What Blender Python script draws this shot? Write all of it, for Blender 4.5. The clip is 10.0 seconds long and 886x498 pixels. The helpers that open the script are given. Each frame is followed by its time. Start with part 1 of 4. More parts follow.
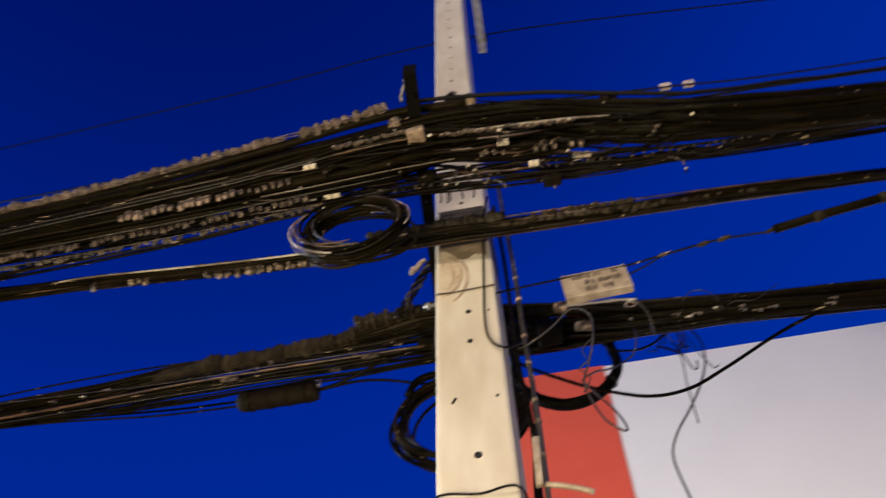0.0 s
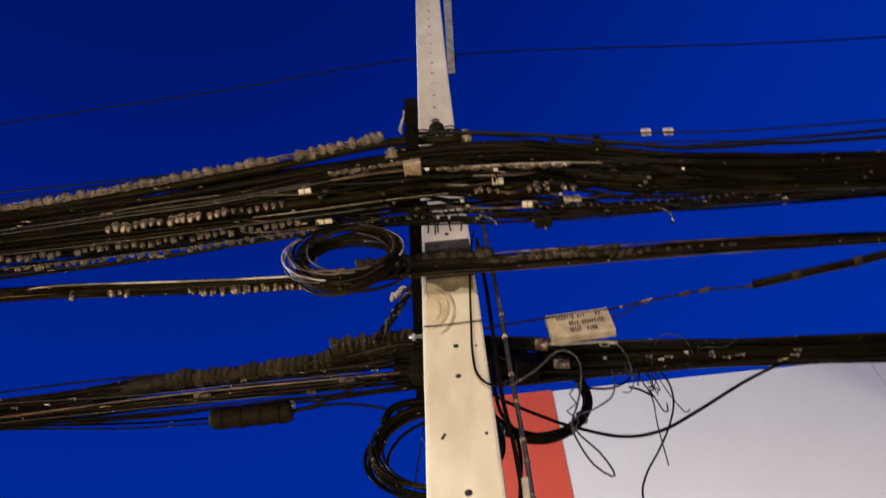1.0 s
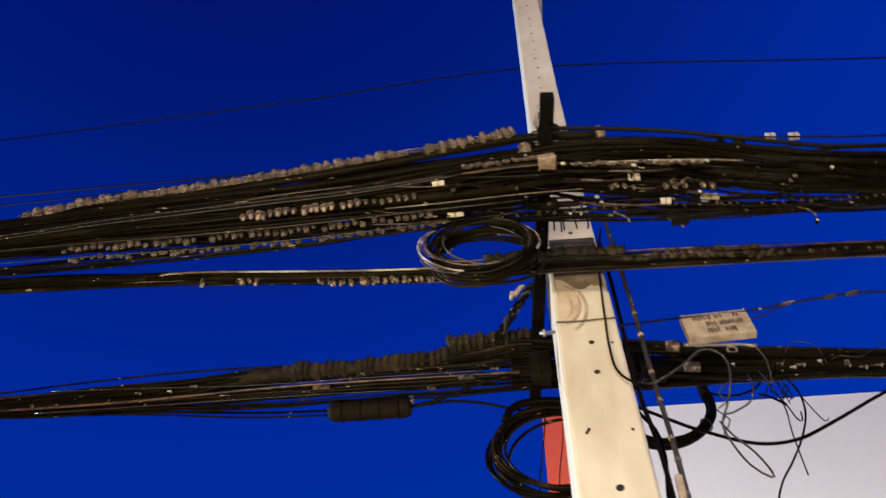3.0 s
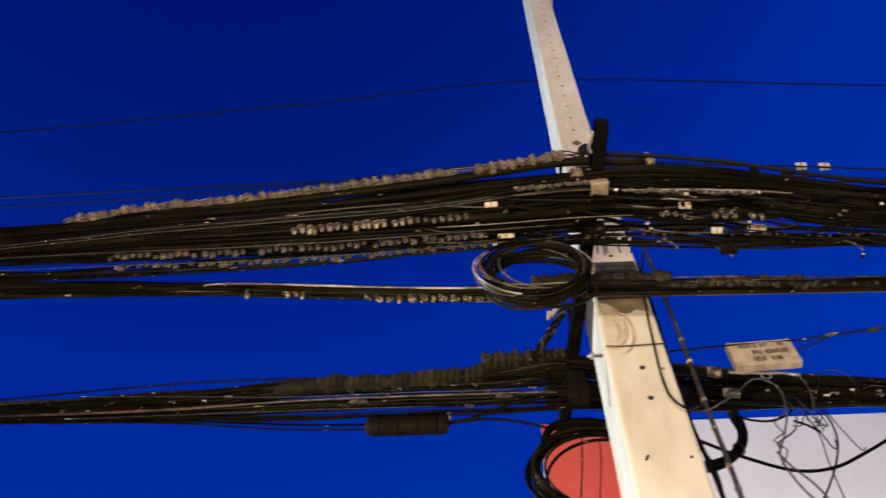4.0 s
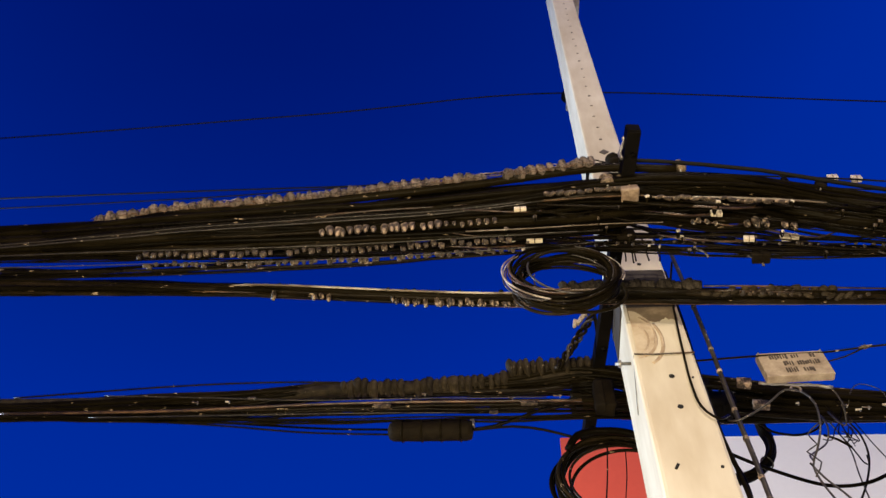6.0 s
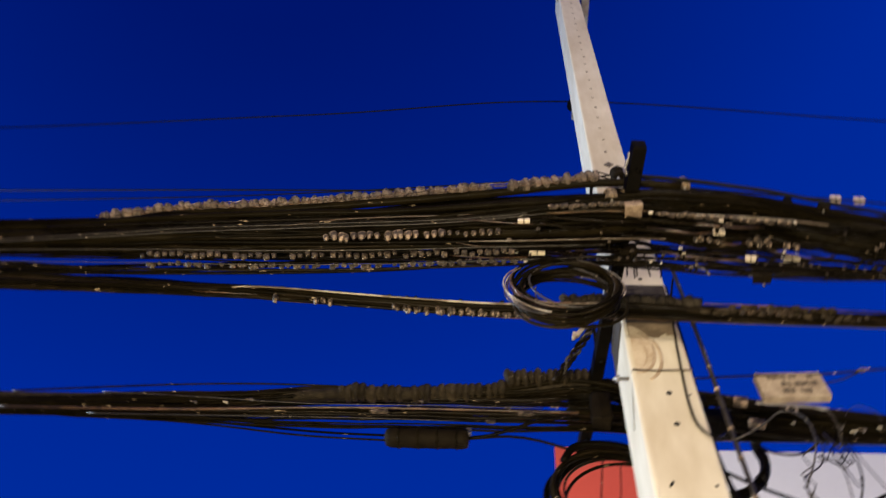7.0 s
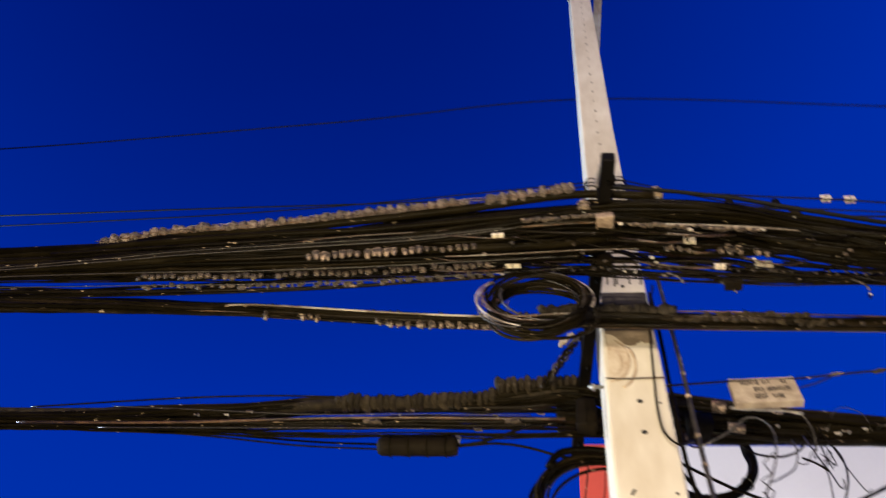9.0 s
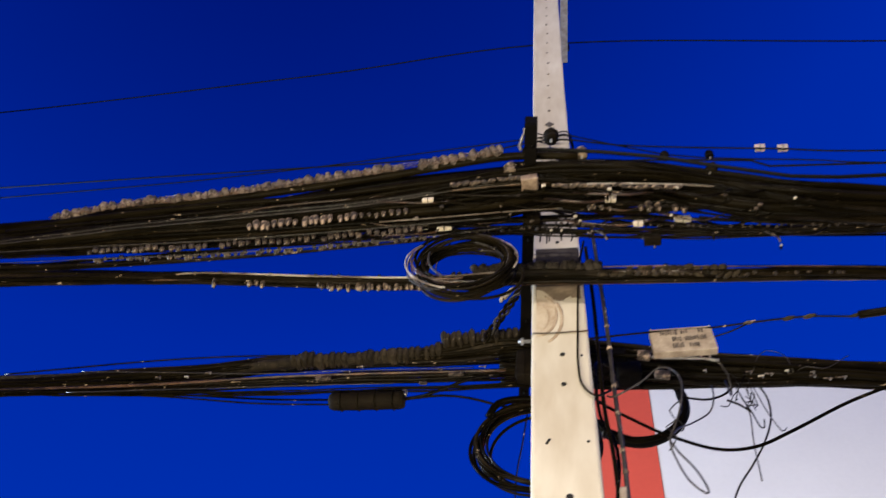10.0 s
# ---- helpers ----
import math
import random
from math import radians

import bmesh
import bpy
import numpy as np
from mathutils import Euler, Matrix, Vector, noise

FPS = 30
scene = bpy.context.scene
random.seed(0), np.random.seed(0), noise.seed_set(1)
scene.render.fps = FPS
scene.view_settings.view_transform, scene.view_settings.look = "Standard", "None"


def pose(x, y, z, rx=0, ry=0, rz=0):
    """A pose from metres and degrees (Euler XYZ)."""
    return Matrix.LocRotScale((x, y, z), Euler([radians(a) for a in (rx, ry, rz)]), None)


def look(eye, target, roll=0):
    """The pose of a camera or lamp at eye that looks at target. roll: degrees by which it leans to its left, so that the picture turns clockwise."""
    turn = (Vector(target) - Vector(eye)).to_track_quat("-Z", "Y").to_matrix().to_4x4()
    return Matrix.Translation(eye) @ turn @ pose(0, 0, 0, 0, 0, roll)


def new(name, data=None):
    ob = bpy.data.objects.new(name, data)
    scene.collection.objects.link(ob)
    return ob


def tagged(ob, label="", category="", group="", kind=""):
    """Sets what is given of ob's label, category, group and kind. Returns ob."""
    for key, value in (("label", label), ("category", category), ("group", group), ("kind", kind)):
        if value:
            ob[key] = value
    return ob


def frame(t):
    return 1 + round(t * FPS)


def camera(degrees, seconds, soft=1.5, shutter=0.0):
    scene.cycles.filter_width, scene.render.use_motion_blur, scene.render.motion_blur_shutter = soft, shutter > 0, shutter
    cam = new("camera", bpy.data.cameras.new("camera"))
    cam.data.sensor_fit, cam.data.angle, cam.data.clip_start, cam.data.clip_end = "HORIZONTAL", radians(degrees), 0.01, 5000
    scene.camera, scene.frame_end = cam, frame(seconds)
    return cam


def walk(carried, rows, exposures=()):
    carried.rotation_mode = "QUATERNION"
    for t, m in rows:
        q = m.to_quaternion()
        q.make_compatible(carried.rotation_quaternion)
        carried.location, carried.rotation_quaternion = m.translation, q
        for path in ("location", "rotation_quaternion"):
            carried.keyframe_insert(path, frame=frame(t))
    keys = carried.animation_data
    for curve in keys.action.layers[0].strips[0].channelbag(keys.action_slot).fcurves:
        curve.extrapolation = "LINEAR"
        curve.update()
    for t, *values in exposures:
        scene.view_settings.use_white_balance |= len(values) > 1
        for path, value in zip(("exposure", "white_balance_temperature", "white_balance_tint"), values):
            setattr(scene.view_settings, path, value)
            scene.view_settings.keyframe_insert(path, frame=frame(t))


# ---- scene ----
cam = camera(55.3, 10.0, 1.4, 1.3)
# seconds, place and turn (degrees) of the eye
ROWS = [
    (0.0, 0.012, -0.0028, 1.5763, 146.457, 0.461, 11.614),
    (0.5, -0.144, -0.1085, 1.6024, 146.313, 2.6, 8.128),
    (1.0, -0.2236, -0.1842, 1.595, 146.877, 1.917, 6.191),
    (1.5, -0.2986, -0.2441, 1.6073, 147.545, 1.093, 5.658),
    (2.0, -0.3598, -0.2101, 1.5736, 148.65, -1.237, 7.553),
    (2.5, -0.4695, -0.0928, 1.5488, 148.646, -1.949, 7.987),
    (2.7, -0.5174, -0.0719, 1.5489, 148.459, -2.16, 7.866),
    (3.8, -0.9513, -0.2295, 1.5757, 148.175, -1.427, 4.227),
    (4.0, -1.0072, -0.2308, 1.5576, 148.497, -1.538, 4.327),
    (4.5, -1.0465, -0.2046, 1.5443, 148.472, -2.611, 4.246),
    (5.0, -1.0656, -0.1474, 1.5588, 148.621, -2.567, 4.202),
    (5.5, -1.0881, -0.1826, 1.5609, 148.48, -3.049, 3.391),
    (5.7, -1.0796, -0.1768, 1.5568, 148.934, -3.127, 3.623),
    (6.8, -1.0508, -0.1888, 1.5347, 149.803, -2.999, 4.581),
    (7.0, -1.0774, -0.2201, 1.5509, 149.681, -4.082, 2.327),
    (7.5, -1.0638, -0.2491, 1.5487, 149.886, -4.803, 0.52),
    (8.0, -1.0214, -0.2827, 1.5556, 150.174, -4.507, -0.275),
    (8.5, -0.9437, -0.2967, 1.5393, 150.067, -4.249, -0.057),
    (9.0, -0.6889, -0.3605, 1.5231, 149.001, -6.023, 5.562),
    (9.2, -0.5977, -0.4132, 1.5431, 148.017, -5.776, 5.797),
    (9.5, -0.4769, -0.4838, 1.5117, 147.663, -5.182, 6.137),
    (9.7, -0.3629, -0.469, 1.494, 145.71, -5.159, 7.145),
    (10.0, -0.2746, -0.5228, 1.4725, 144.792, -5.153, 7.447),
]
walk(cam, [(row[0], pose(*row[1:])) for row in ROWS], exposures=[(0.0, -0.16, 6300, 10), (1.5, -0.12, 6300, 10), (2.0, 0.0, 6350, 10), (2.5, 0.0, 6300, 10), (4.0, 0.07, 6450, 10), (5.5, 0.11, 6450, 10), (7.0, 0.01, 6350, 10), (7.5, -0.02, 6300, 10), (8.0, 0.06, 6300, 10), (8.5, 0.16, 6250, 10), (9.0, 0.24, 6250, 10), (9.5, 0.24, 6150, 10), (10.0, 0.11, 5700, 10)])


# ---- world and lights ----
world = bpy.data.worlds.new("dusk_sky")
scene.world = world
world.use_nodes = True
wn, wl = world.node_tree.nodes, world.node_tree.links
w_coord = wn.new("ShaderNodeTexCoord")
w_sep = wn.new("ShaderNodeSeparateXYZ")
w_ramp = wn.new("ShaderNodeValToRGB")
w_ramp.color_ramp.elements[0].position = 0.315
w_ramp.color_ramp.elements[0].color = (0.0, 0.040, 0.44, 1)
w_ramp.color_ramp.elements[1].position = 0.90
w_ramp.color_ramp.elements[1].color = (0.0, 0.0075, 0.145, 1)
w_mid = w_ramp.color_ramp.elements.new(0.72)
w_mid.color = (0.0, 0.0205, 0.300, 1)
wl.new(w_coord.outputs["Generated"], w_sep.inputs[0])
w_side = wn.new("ShaderNodeMath")
w_side.operation = "MULTIPLY_ADD"
w_side.inputs[1].default_value = -0.26
w_scale = wn.new("ShaderNodeMath")
w_scale.operation = "MULTIPLY"
w_scale.inputs[1].default_value = 0.9
wl.new(w_sep.outputs["X"], w_side.inputs[0])
wl.new(w_sep.outputs["Z"], w_side.inputs[2])
wl.new(w_side.outputs[0], w_scale.inputs[0])
wl.new(w_scale.outputs[0], w_ramp.inputs["Fac"])
wl.new(w_ramp.outputs["Color"], wn["Background"].inputs["Color"])
wn["Background"].inputs["Strength"].default_value = 1.0


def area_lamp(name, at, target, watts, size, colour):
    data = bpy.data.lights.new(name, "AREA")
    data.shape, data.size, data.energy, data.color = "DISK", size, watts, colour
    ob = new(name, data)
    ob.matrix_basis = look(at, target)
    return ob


# unseen fill lamps added: warm low, warm high, cool from the left
low_fill = area_lamp("low_warm_fill", (-2.3, -0.7, 0.8), (-0.3, 2.5, 6.0), 455, 5.0, (1.0, 0.82, 0.50))
low_fill.data.shape, low_fill.data.size_y = "RECTANGLE", 1.6
area_lamp("high_warm_fill", (0.8, -8.5, 8.2), (-0.3, 2.6, 8.2), 820, 0.6, (1.0, 0.83, 0.60))
area_lamp("cool_left_fill", (-9.0, 3.4, 5.6), (-0.4, 2.6, 6.5), 1250, 0.9, (0.76, 0.88, 1.0))
# added unseen spot for the wall; its cone edge leaves the top darker
wall_spot = new("facade_fill", bpy.data.lights.new("facade_fill", "SPOT"))
wall_spot.data.energy, wall_spot.data.color, wall_spot.data.spot_size, wall_spot.data.spot_blend, wall_spot.data.shadow_soft_size = 1400, (1.0, 0.885, 0.76), radians(73.5), 0.06, 0.1
wall_spot.matrix_basis = look((1.6, 3.0, 0.9), (1.6, 7.0, 3.2))


# ---- materials ----
def material(name, colour, rough=0.6, metal=0.0, second=None, scale=8.0, bump=0.15, fine=60.0, random_value=0.0, spec=0.5, stretch=(1, 1, 1), low=0.48, high=0.86, fleck=None, fleck_from=0.67, fleck_stretch=(0.35, 1, 1)):
    """Two scales of colour variation and a fine relief."""
    m = bpy.data.materials.new(name)
    m.use_nodes = True
    n, l = m.node_tree.nodes, m.node_tree.links
    b = n["Principled BSDF"]
    b.inputs["Roughness"].default_value = rough
    b.inputs["Metallic"].default_value = metal
    b.inputs["Specular IOR Level"].default_value = spec
    second = second or tuple(c * 0.6 for c in colour)
    coord = n.new("ShaderNodeTexCoord")
    mapping = n.new("ShaderNodeMapping")
    mapping.inputs["Scale"].default_value = stretch
    l.new(coord.outputs["Object"], mapping.inputs[0])
    n1, n2 = n.new("ShaderNodeTexNoise"), n.new("ShaderNodeTexNoise")
    n1.inputs["Scale"].default_value, n1.inputs["Detail"].default_value = scale, 6
    n2.inputs["Scale"].default_value, n2.inputs["Detail"].default_value = fine, 4
    for t in (n1, n2):
        l.new(mapping.outputs[0], t.inputs["Vector"])
    add = n.new("ShaderNodeMath")
    add.operation = "MULTIPLY_ADD"
    add.inputs[1].default_value = 0.35
    l.new(n2.outputs["Fac"], add.inputs[0])
    l.new(n1.outputs["Fac"], add.inputs[2])
    ramp = n.new("ShaderNodeValToRGB")
    ramp.color_ramp.elements[0].position, ramp.color_ramp.elements[1].position = low, high
    ramp.color_ramp.elements[0].color = (*colour, 1)
    ramp.color_ramp.elements[1].color = (*second, 1)
    l.new(add.outputs[0], ramp.inputs["Fac"])
    out = ramp.outputs["Color"]
    if random_value:
        info = n.new("ShaderNodeObjectInfo")
        span = n.new("ShaderNodeMapRange")
        span.inputs["To Min"].default_value, span.inputs["To Max"].default_value = 1 - random_value, 1 + random_value
        l.new(info.outputs["Random"], span.inputs["Value"])
        hsv = n.new("ShaderNodeHueSaturation")
        l.new(span.outputs[0], hsv.inputs["Value"])
        l.new(out, hsv.inputs["Color"])
        out = hsv.outputs["Color"]
    # optional pale flecks; on the cables they put glints into the colour
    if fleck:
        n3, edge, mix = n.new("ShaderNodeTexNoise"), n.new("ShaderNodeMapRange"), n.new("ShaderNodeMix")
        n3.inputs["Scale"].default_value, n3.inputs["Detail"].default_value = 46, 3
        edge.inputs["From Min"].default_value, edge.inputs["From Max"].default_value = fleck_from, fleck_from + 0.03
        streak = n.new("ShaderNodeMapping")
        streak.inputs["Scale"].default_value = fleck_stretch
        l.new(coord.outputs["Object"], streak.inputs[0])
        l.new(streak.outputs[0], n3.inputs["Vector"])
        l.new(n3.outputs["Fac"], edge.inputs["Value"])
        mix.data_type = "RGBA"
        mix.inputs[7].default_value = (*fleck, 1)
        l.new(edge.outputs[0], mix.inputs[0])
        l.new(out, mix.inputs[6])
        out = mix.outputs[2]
    l.new(out, b.inputs["Base Color"])
    r = n.new("ShaderNodeMapRange")
    r.inputs["To Min"].default_value, r.inputs["To Max"].default_value = max(0.05, rough - 0.15), min(1, rough + 0.15)
    l.new(n1.outputs["Fac"], r.inputs["Value"])
    l.new(r.outputs[0], b.inputs["Roughness"])
    bp = n.new("ShaderNodeBump")
    bp.inputs["Strength"].default_value, bp.inputs["Distance"].default_value = bump, 0.01
    l.new(n2.outputs["Fac"], bp.inputs["Height"])
    l.new(bp.outputs[0], b.inputs["Normal"])
    return m


CONCRETE = material("weathered_concrete", (0.69, 0.635, 0.52), 0.85, second=(0.49, 0.42, 0.31), scale=2.6, fine=14, bump=0.08, stretch=(1, 1, 0.3))
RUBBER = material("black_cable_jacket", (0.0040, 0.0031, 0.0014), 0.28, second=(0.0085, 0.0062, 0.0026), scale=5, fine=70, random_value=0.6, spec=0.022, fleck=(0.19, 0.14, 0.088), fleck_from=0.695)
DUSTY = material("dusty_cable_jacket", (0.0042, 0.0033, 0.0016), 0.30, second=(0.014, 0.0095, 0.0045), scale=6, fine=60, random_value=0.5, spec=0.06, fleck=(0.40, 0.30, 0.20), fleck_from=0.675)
PALE = material("pale_grey_cable", (0.46, 0.40, 0.33), 0.32, second=(0.13, 0.095, 0.065), scale=11, fine=40, low=0.55, high=0.72, stretch=(0.4, 1, 1))
COPPER = material("brown_cable", (0.13, 0.070, 0.033), 0.32, second=(0.030, 0.017, 0.009), scale=10, fine=40, low=0.55, high=0.74, stretch=(0.4, 1, 1))
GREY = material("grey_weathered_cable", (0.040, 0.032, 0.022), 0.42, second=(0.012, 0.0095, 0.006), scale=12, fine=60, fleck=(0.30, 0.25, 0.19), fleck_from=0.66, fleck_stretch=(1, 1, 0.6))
WIRE = material("blackened_wire", (0.004, 0.004, 0.0035), 0.6, second=(0.008, 0.007, 0.006), spec=0.1)
STEEL = material("dark_painted_steel", (0.0026, 0.0023, 0.0019), 0.6, second=(0.0065, 0.005, 0.0036), scale=6, fine=50, spec=0.04)
GALV = material("galvanised_steel", (0.42, 0.41, 0.39), 0.45, 0.7, second=(0.25, 0.22, 0.19), scale=14, fine=90)
MOTTLED = material("mottled_grey_brown", (0.170, 0.128, 0.098), 0.8, second=(0.022, 0.016, 0.010), scale=34, fine=130, bump=0.9, random_value=0.45, low=0.60, high=0.76, fleck=(0.42, 0.35, 0.27), fleck_from=0.70, fleck_stretch=(1.3, 1.3, 1.6))
MOTTLED_DARK = material("mottled_dark_brown", (0.0095, 0.0070, 0.0040), 0.62, second=(0.048, 0.036, 0.021), scale=20, fine=120, bump=0.6, random_value=0.4, spec=0.10, fleck=(0.17, 0.135, 0.095), fleck_from=0.70, fleck_stretch=(1, 1, 1))
MATTED = material("matted_grey", (0.050, 0.041, 0.031), 0.85, second=(0.018, 0.014, 0.010), scale=30, fine=120, bump=0.9, random_value=0.35, spec=0.1, fleck=(0.20, 0.16, 0.12), fleck_from=0.69, fleck_stretch=(1, 1, 1))
MOTTLED_PALE = material("mottled_pale_brown", (0.310, 0.222, 0.145), 0.65, second=(0.036, 0.024, 0.014), scale=30, fine=110, random_value=0.5, low=0.56, high=0.73, fleck=(0.60, 0.50, 0.38), fleck_from=0.70, fleck_stretch=(1, 1, 1))
PLASTIC = material("yellowed_white_plastic", (0.78, 0.70, 0.55), 0.45, second=(0.55, 0.46, 0.33), scale=25, fine=90, random_value=0.12)
PORCELAIN = material("weathered_beige_porcelain", (0.36, 0.265, 0.18), 0.5, second=(0.15, 0.10, 0.065), scale=20, fine=80)
BROWN = material("brown_resin", (0.014, 0.0098, 0.0048), 0.7, second=(0.007, 0.005, 0.003), scale=16, fine=60, spec=0.06)
PLATE = material("tarnished_metal_plate", (0.46, 0.37, 0.265), 0.45, 0.1, second=(0.24, 0.18, 0.12), scale=14, fine=70)
ARC_SHADE = material("coil_arc_shade", (0.50, 0.40, 0.29), 0.9, second=(0.36, 0.27, 0.18), scale=14, fine=40, low=0.5, high=0.72)
PATCH_BROWN = material("brown_patch_film", (0.30, 0.225, 0.15), 0.95, second=(0.17, 0.125, 0.082), scale=16, fine=50, low=0.45, high=0.75)
COIL_SHADE = material("coil_shade_brown", (0.40, 0.30, 0.20), 0.9, second=(0.56, 0.47, 0.35), scale=9, fine=40, low=0.45, high=0.75)
INK = material("dark_ink", (0.07, 0.05, 0.035), 0.7)
HOLE = material("dark_hole", (0.01, 0.009, 0.008), 0.9)
BAND = material("grey_band_shade", (0.046, 0.037, 0.030), 0.9, second=(0.028, 0.021, 0.016), scale=9, fine=60, bump=0.4)
SOOT = material("grey_grime", (0.13, 0.110, 0.092), 0.95, second=(0.07, 0.058, 0.048), scale=9, fine=60, bump=0.4)
WHITE = material("white_wall_panel", (0.70, 0.675, 0.645), 0.7, second=(0.65, 0.625, 0.60), scale=0.8, fine=20, bump=0.03)
RED = material("red_wall_panel", (0.60, 0.080, 0.036), 0.55, second=(0.54, 0.068, 0.030), scale=0.9, fine=20, bump=0.03)
ASPHALT = material("asphalt", (0.05, 0.05, 0.05), 0.9, second=(0.08, 0.078, 0.075), scale=0.6, fine=60, bump=0.4)
PAVING = material("concrete_paving", (0.32, 0.31, 0.29), 0.9, second=(0.22, 0.21, 0.2), scale=1.5, fine=40)


# ---- mesh helpers ----
def mesh_object(name, bm, mat, smooth=True):
    me = bpy.data.meshes.new(name)
    bm.normal_update()
    bm.to_mesh(me)
    bm.free()
    me.materials.append(mat)
    if smooth:
        me.shade_smooth()
    return new(name, me)


def part(name, bm, mat, parent, label="", smooth=True):
    ob = mesh_object(name, bm, mat, smooth)
    ob.parent = parent
    if label:
        ob["label"] = label
    return ob


def thing(name, at, label, category, group="", kind=""):
    ob = new(name)
    ob.empty_display_size = 0.05
    ob.location = at
    bpy.context.view_layer.update()
    return tagged(ob, label, category, group, kind)


def smooth_path(points, step=0.06):
    """Catmull-Rom curve through the points."""
    p = [Vector(q) for q in points]
    p = [p[0] * 2 - p[1]] + p + [p[-1] * 2 - p[-2]]
    out = []
    for i in range(1, len(p) - 2):
        a, b, c, d = p[i - 1:i + 3]
        n = max(2, min(40, int((c - b).length / step)))
        for k in range(n):
            t = k / n
            out.append(0.5 * (2 * b + (c - a) * t + (2 * a - 5 * b + 4 * c - d) * t * t + (3 * b - a - 3 * c + d) * t ** 3))
    out.append(p[-2])
    return out


def tube(bm, path, radius, sides=7, origin=(0, 0, 0)):
    """Sweeps a round section along a path; radius may be a list."""
    o = Vector(origin)
    rings, normal = [], None
    for i, q in enumerate(path):
        d = (path[min(i + 1, len(path) - 1)] - path[max(i - 1, 0)]).normalized()
        if normal is None:
            normal = d.orthogonal().normalized()
        normal = (normal - d * normal.dot(d)).normalized()
        side = d.cross(normal)
        r = radius[i] if isinstance(radius, list) else radius
        rings.append([bm.verts.new(q - o + r * (math.cos(a) * normal + math.sin(a) * side)) for a in (2 * math.pi * k / sides for k in range(sides))])
    for a, b in zip(rings, rings[1:]):
        for k in range(sides):
            bm.faces.new((a[k], a[(k + 1) % sides], b[(k + 1) % sides], b[k]))
    bm.faces.new(rings[0][::-1])
    bm.faces.new(rings[-1])
    return bm


def box(bm, centre, size, bevel=0.0, turn=None):
    made = bmesh.ops.create_cube(bm, size=1.0)["verts"]
    m = Matrix.Translation(centre) @ (turn or Matrix.Identity(4)) @ Matrix.Diagonal((*size, 1))
    bmesh.ops.transform(bm, matrix=m, verts=made)
    if bevel:
        edges = list({e for v in made for e in v.link_edges})
        bmesh.ops.bevel(bm, geom=edges, offset=bevel, segments=2, affect="EDGES", profile=0.6)
    return bm


def lathe(bm, profile, sides=14, m=Matrix.Identity(4)):
    """A turned body from (radius, height) pairs, its axis along local z."""
    rings = [[bm.verts.new(m @ Vector((r * math.cos(a), r * math.sin(a), z))) for a in (2 * math.pi * k / sides for k in range(sides))] for r, z in profile]
    for a, b in zip(rings, rings[1:]):
        for k in range(sides):
            bm.faces.new((a[k], a[(k + 1) % sides], b[(k + 1) % sides], b[k]))
    bm.faces.new(rings[0][::-1])
    bm.faces.new(rings[-1])
    return bm


def wobble(bm, amount, scale):
    for v in bm.verts:
        v.co += Vector(noise.noise_vector(v.co * scale)) * amount
    return bm


# ---- ground and pavement ----
bm = bmesh.new()
box(bm, (0, 0, -0.10), (900, 900, 0.2))
tagged(mesh_object("ground", bm, ASPHALT, False), "dark asphalt road surface", "road", kind="structure")
bm = bmesh.new()
box(bm, (0, 4.4, 0.07), (80, 6.0, 0.14), 0.02)
tagged(mesh_object("pavement", bm, PAVING, False), "grey concrete pavement beside the road", "pavement", kind="structure")

# ---- building with the red and white facade ----
hall = thing("building", (3.0, 8.5, 0.07), "flat-roofed building with white facade and red corner strip", "building")
O = Vector((3.0, 8.5, 0.07))


def hall_box(name, lo, hi, mat, label="", bevel=0.0):
    bm = bmesh.new()
    c, s = (Vector(lo) + Vector(hi)) / 2 - O, Vector(hi) - Vector(lo)
    box(bm, c, s, bevel)
    return part(name, bm, mat, hall, label, False)


hall_box("wall", (-0.55, 7.14, 0.1), (16.0, 12.0, 9.24), WHITE, "white painted side and back walls")
hall_box("red_panel", (-0.566, 7.08, 2.5), (0.592, 7.14, 9.31), RED, "matt red cladding strip", 0.006)
for k in range(4):
    hall_box("white_panel", (0.596 + k * 3.85, 7.09, 2.5), (0.596 + (k + 1) * 3.85 - 0.006, 7.14, 9.30 - 0.03 * k), WHITE, "", 0.005)
hall_box("plinth", (-0.56, 7.08, 0.1), (16.0, 7.14, 2.49), WHITE)

# ---- concrete pole ----
POLE_FRONT = 2.42
pole = thing("utility_pole", (-0.35, 2.57, 0.0), "tall square tapered concrete utility pole with drilled holes", "utility pole")
P = Vector((-0.35, 2.57, 0.0))


def pole_section(z):
    """Left, right and back of the shaft at a height."""
    right = np.interp(z, (0, 3.5, 5.5, 8, 13.1), (-0.135, -0.178, -0.211, -0.243, -0.258))
    left = np.interp(z, (0, 4, 8, 13.1), (-0.507, -0.500, -0.502, -0.504))
    back = np.interp(z, (0, 13.1), (2.76, 2.80))
    return left, right, back


bm = bmesh.new()
rings = []
for i in range(53):
    z = 13.08 * i / 52
    l, r, b = pole_section(z)
    f, c, c2 = POLE_FRONT, 0.024, 0.016
    outline = [(l + 0.004, f + 0.012), (l + 0.010, f + 0.003), (l + c, f), (r - c2, f), (r - c2 * 0.3, f + c2 * 0.3), (r, f + c2), (r, b - c2), (r - c2, b), (l + c2, b), (l, b - c2)]
    ring = []
    for x, y in outline:
        q = Vector((x, y, z))
        n = noise.noise(q * 3.1) * 0.0025 + noise.noise(q * 14) * 0.0012
        ring.append(bm.verts.new(q - P + Vector((n, n, 0))))
    rings.append(ring)
for a, b in zip(rings, rings[1:]):
    for k in range(10):
        bm.faces.new((a[k], a[(k + 1) % 10], b[(k + 1) % 10], b[k]))
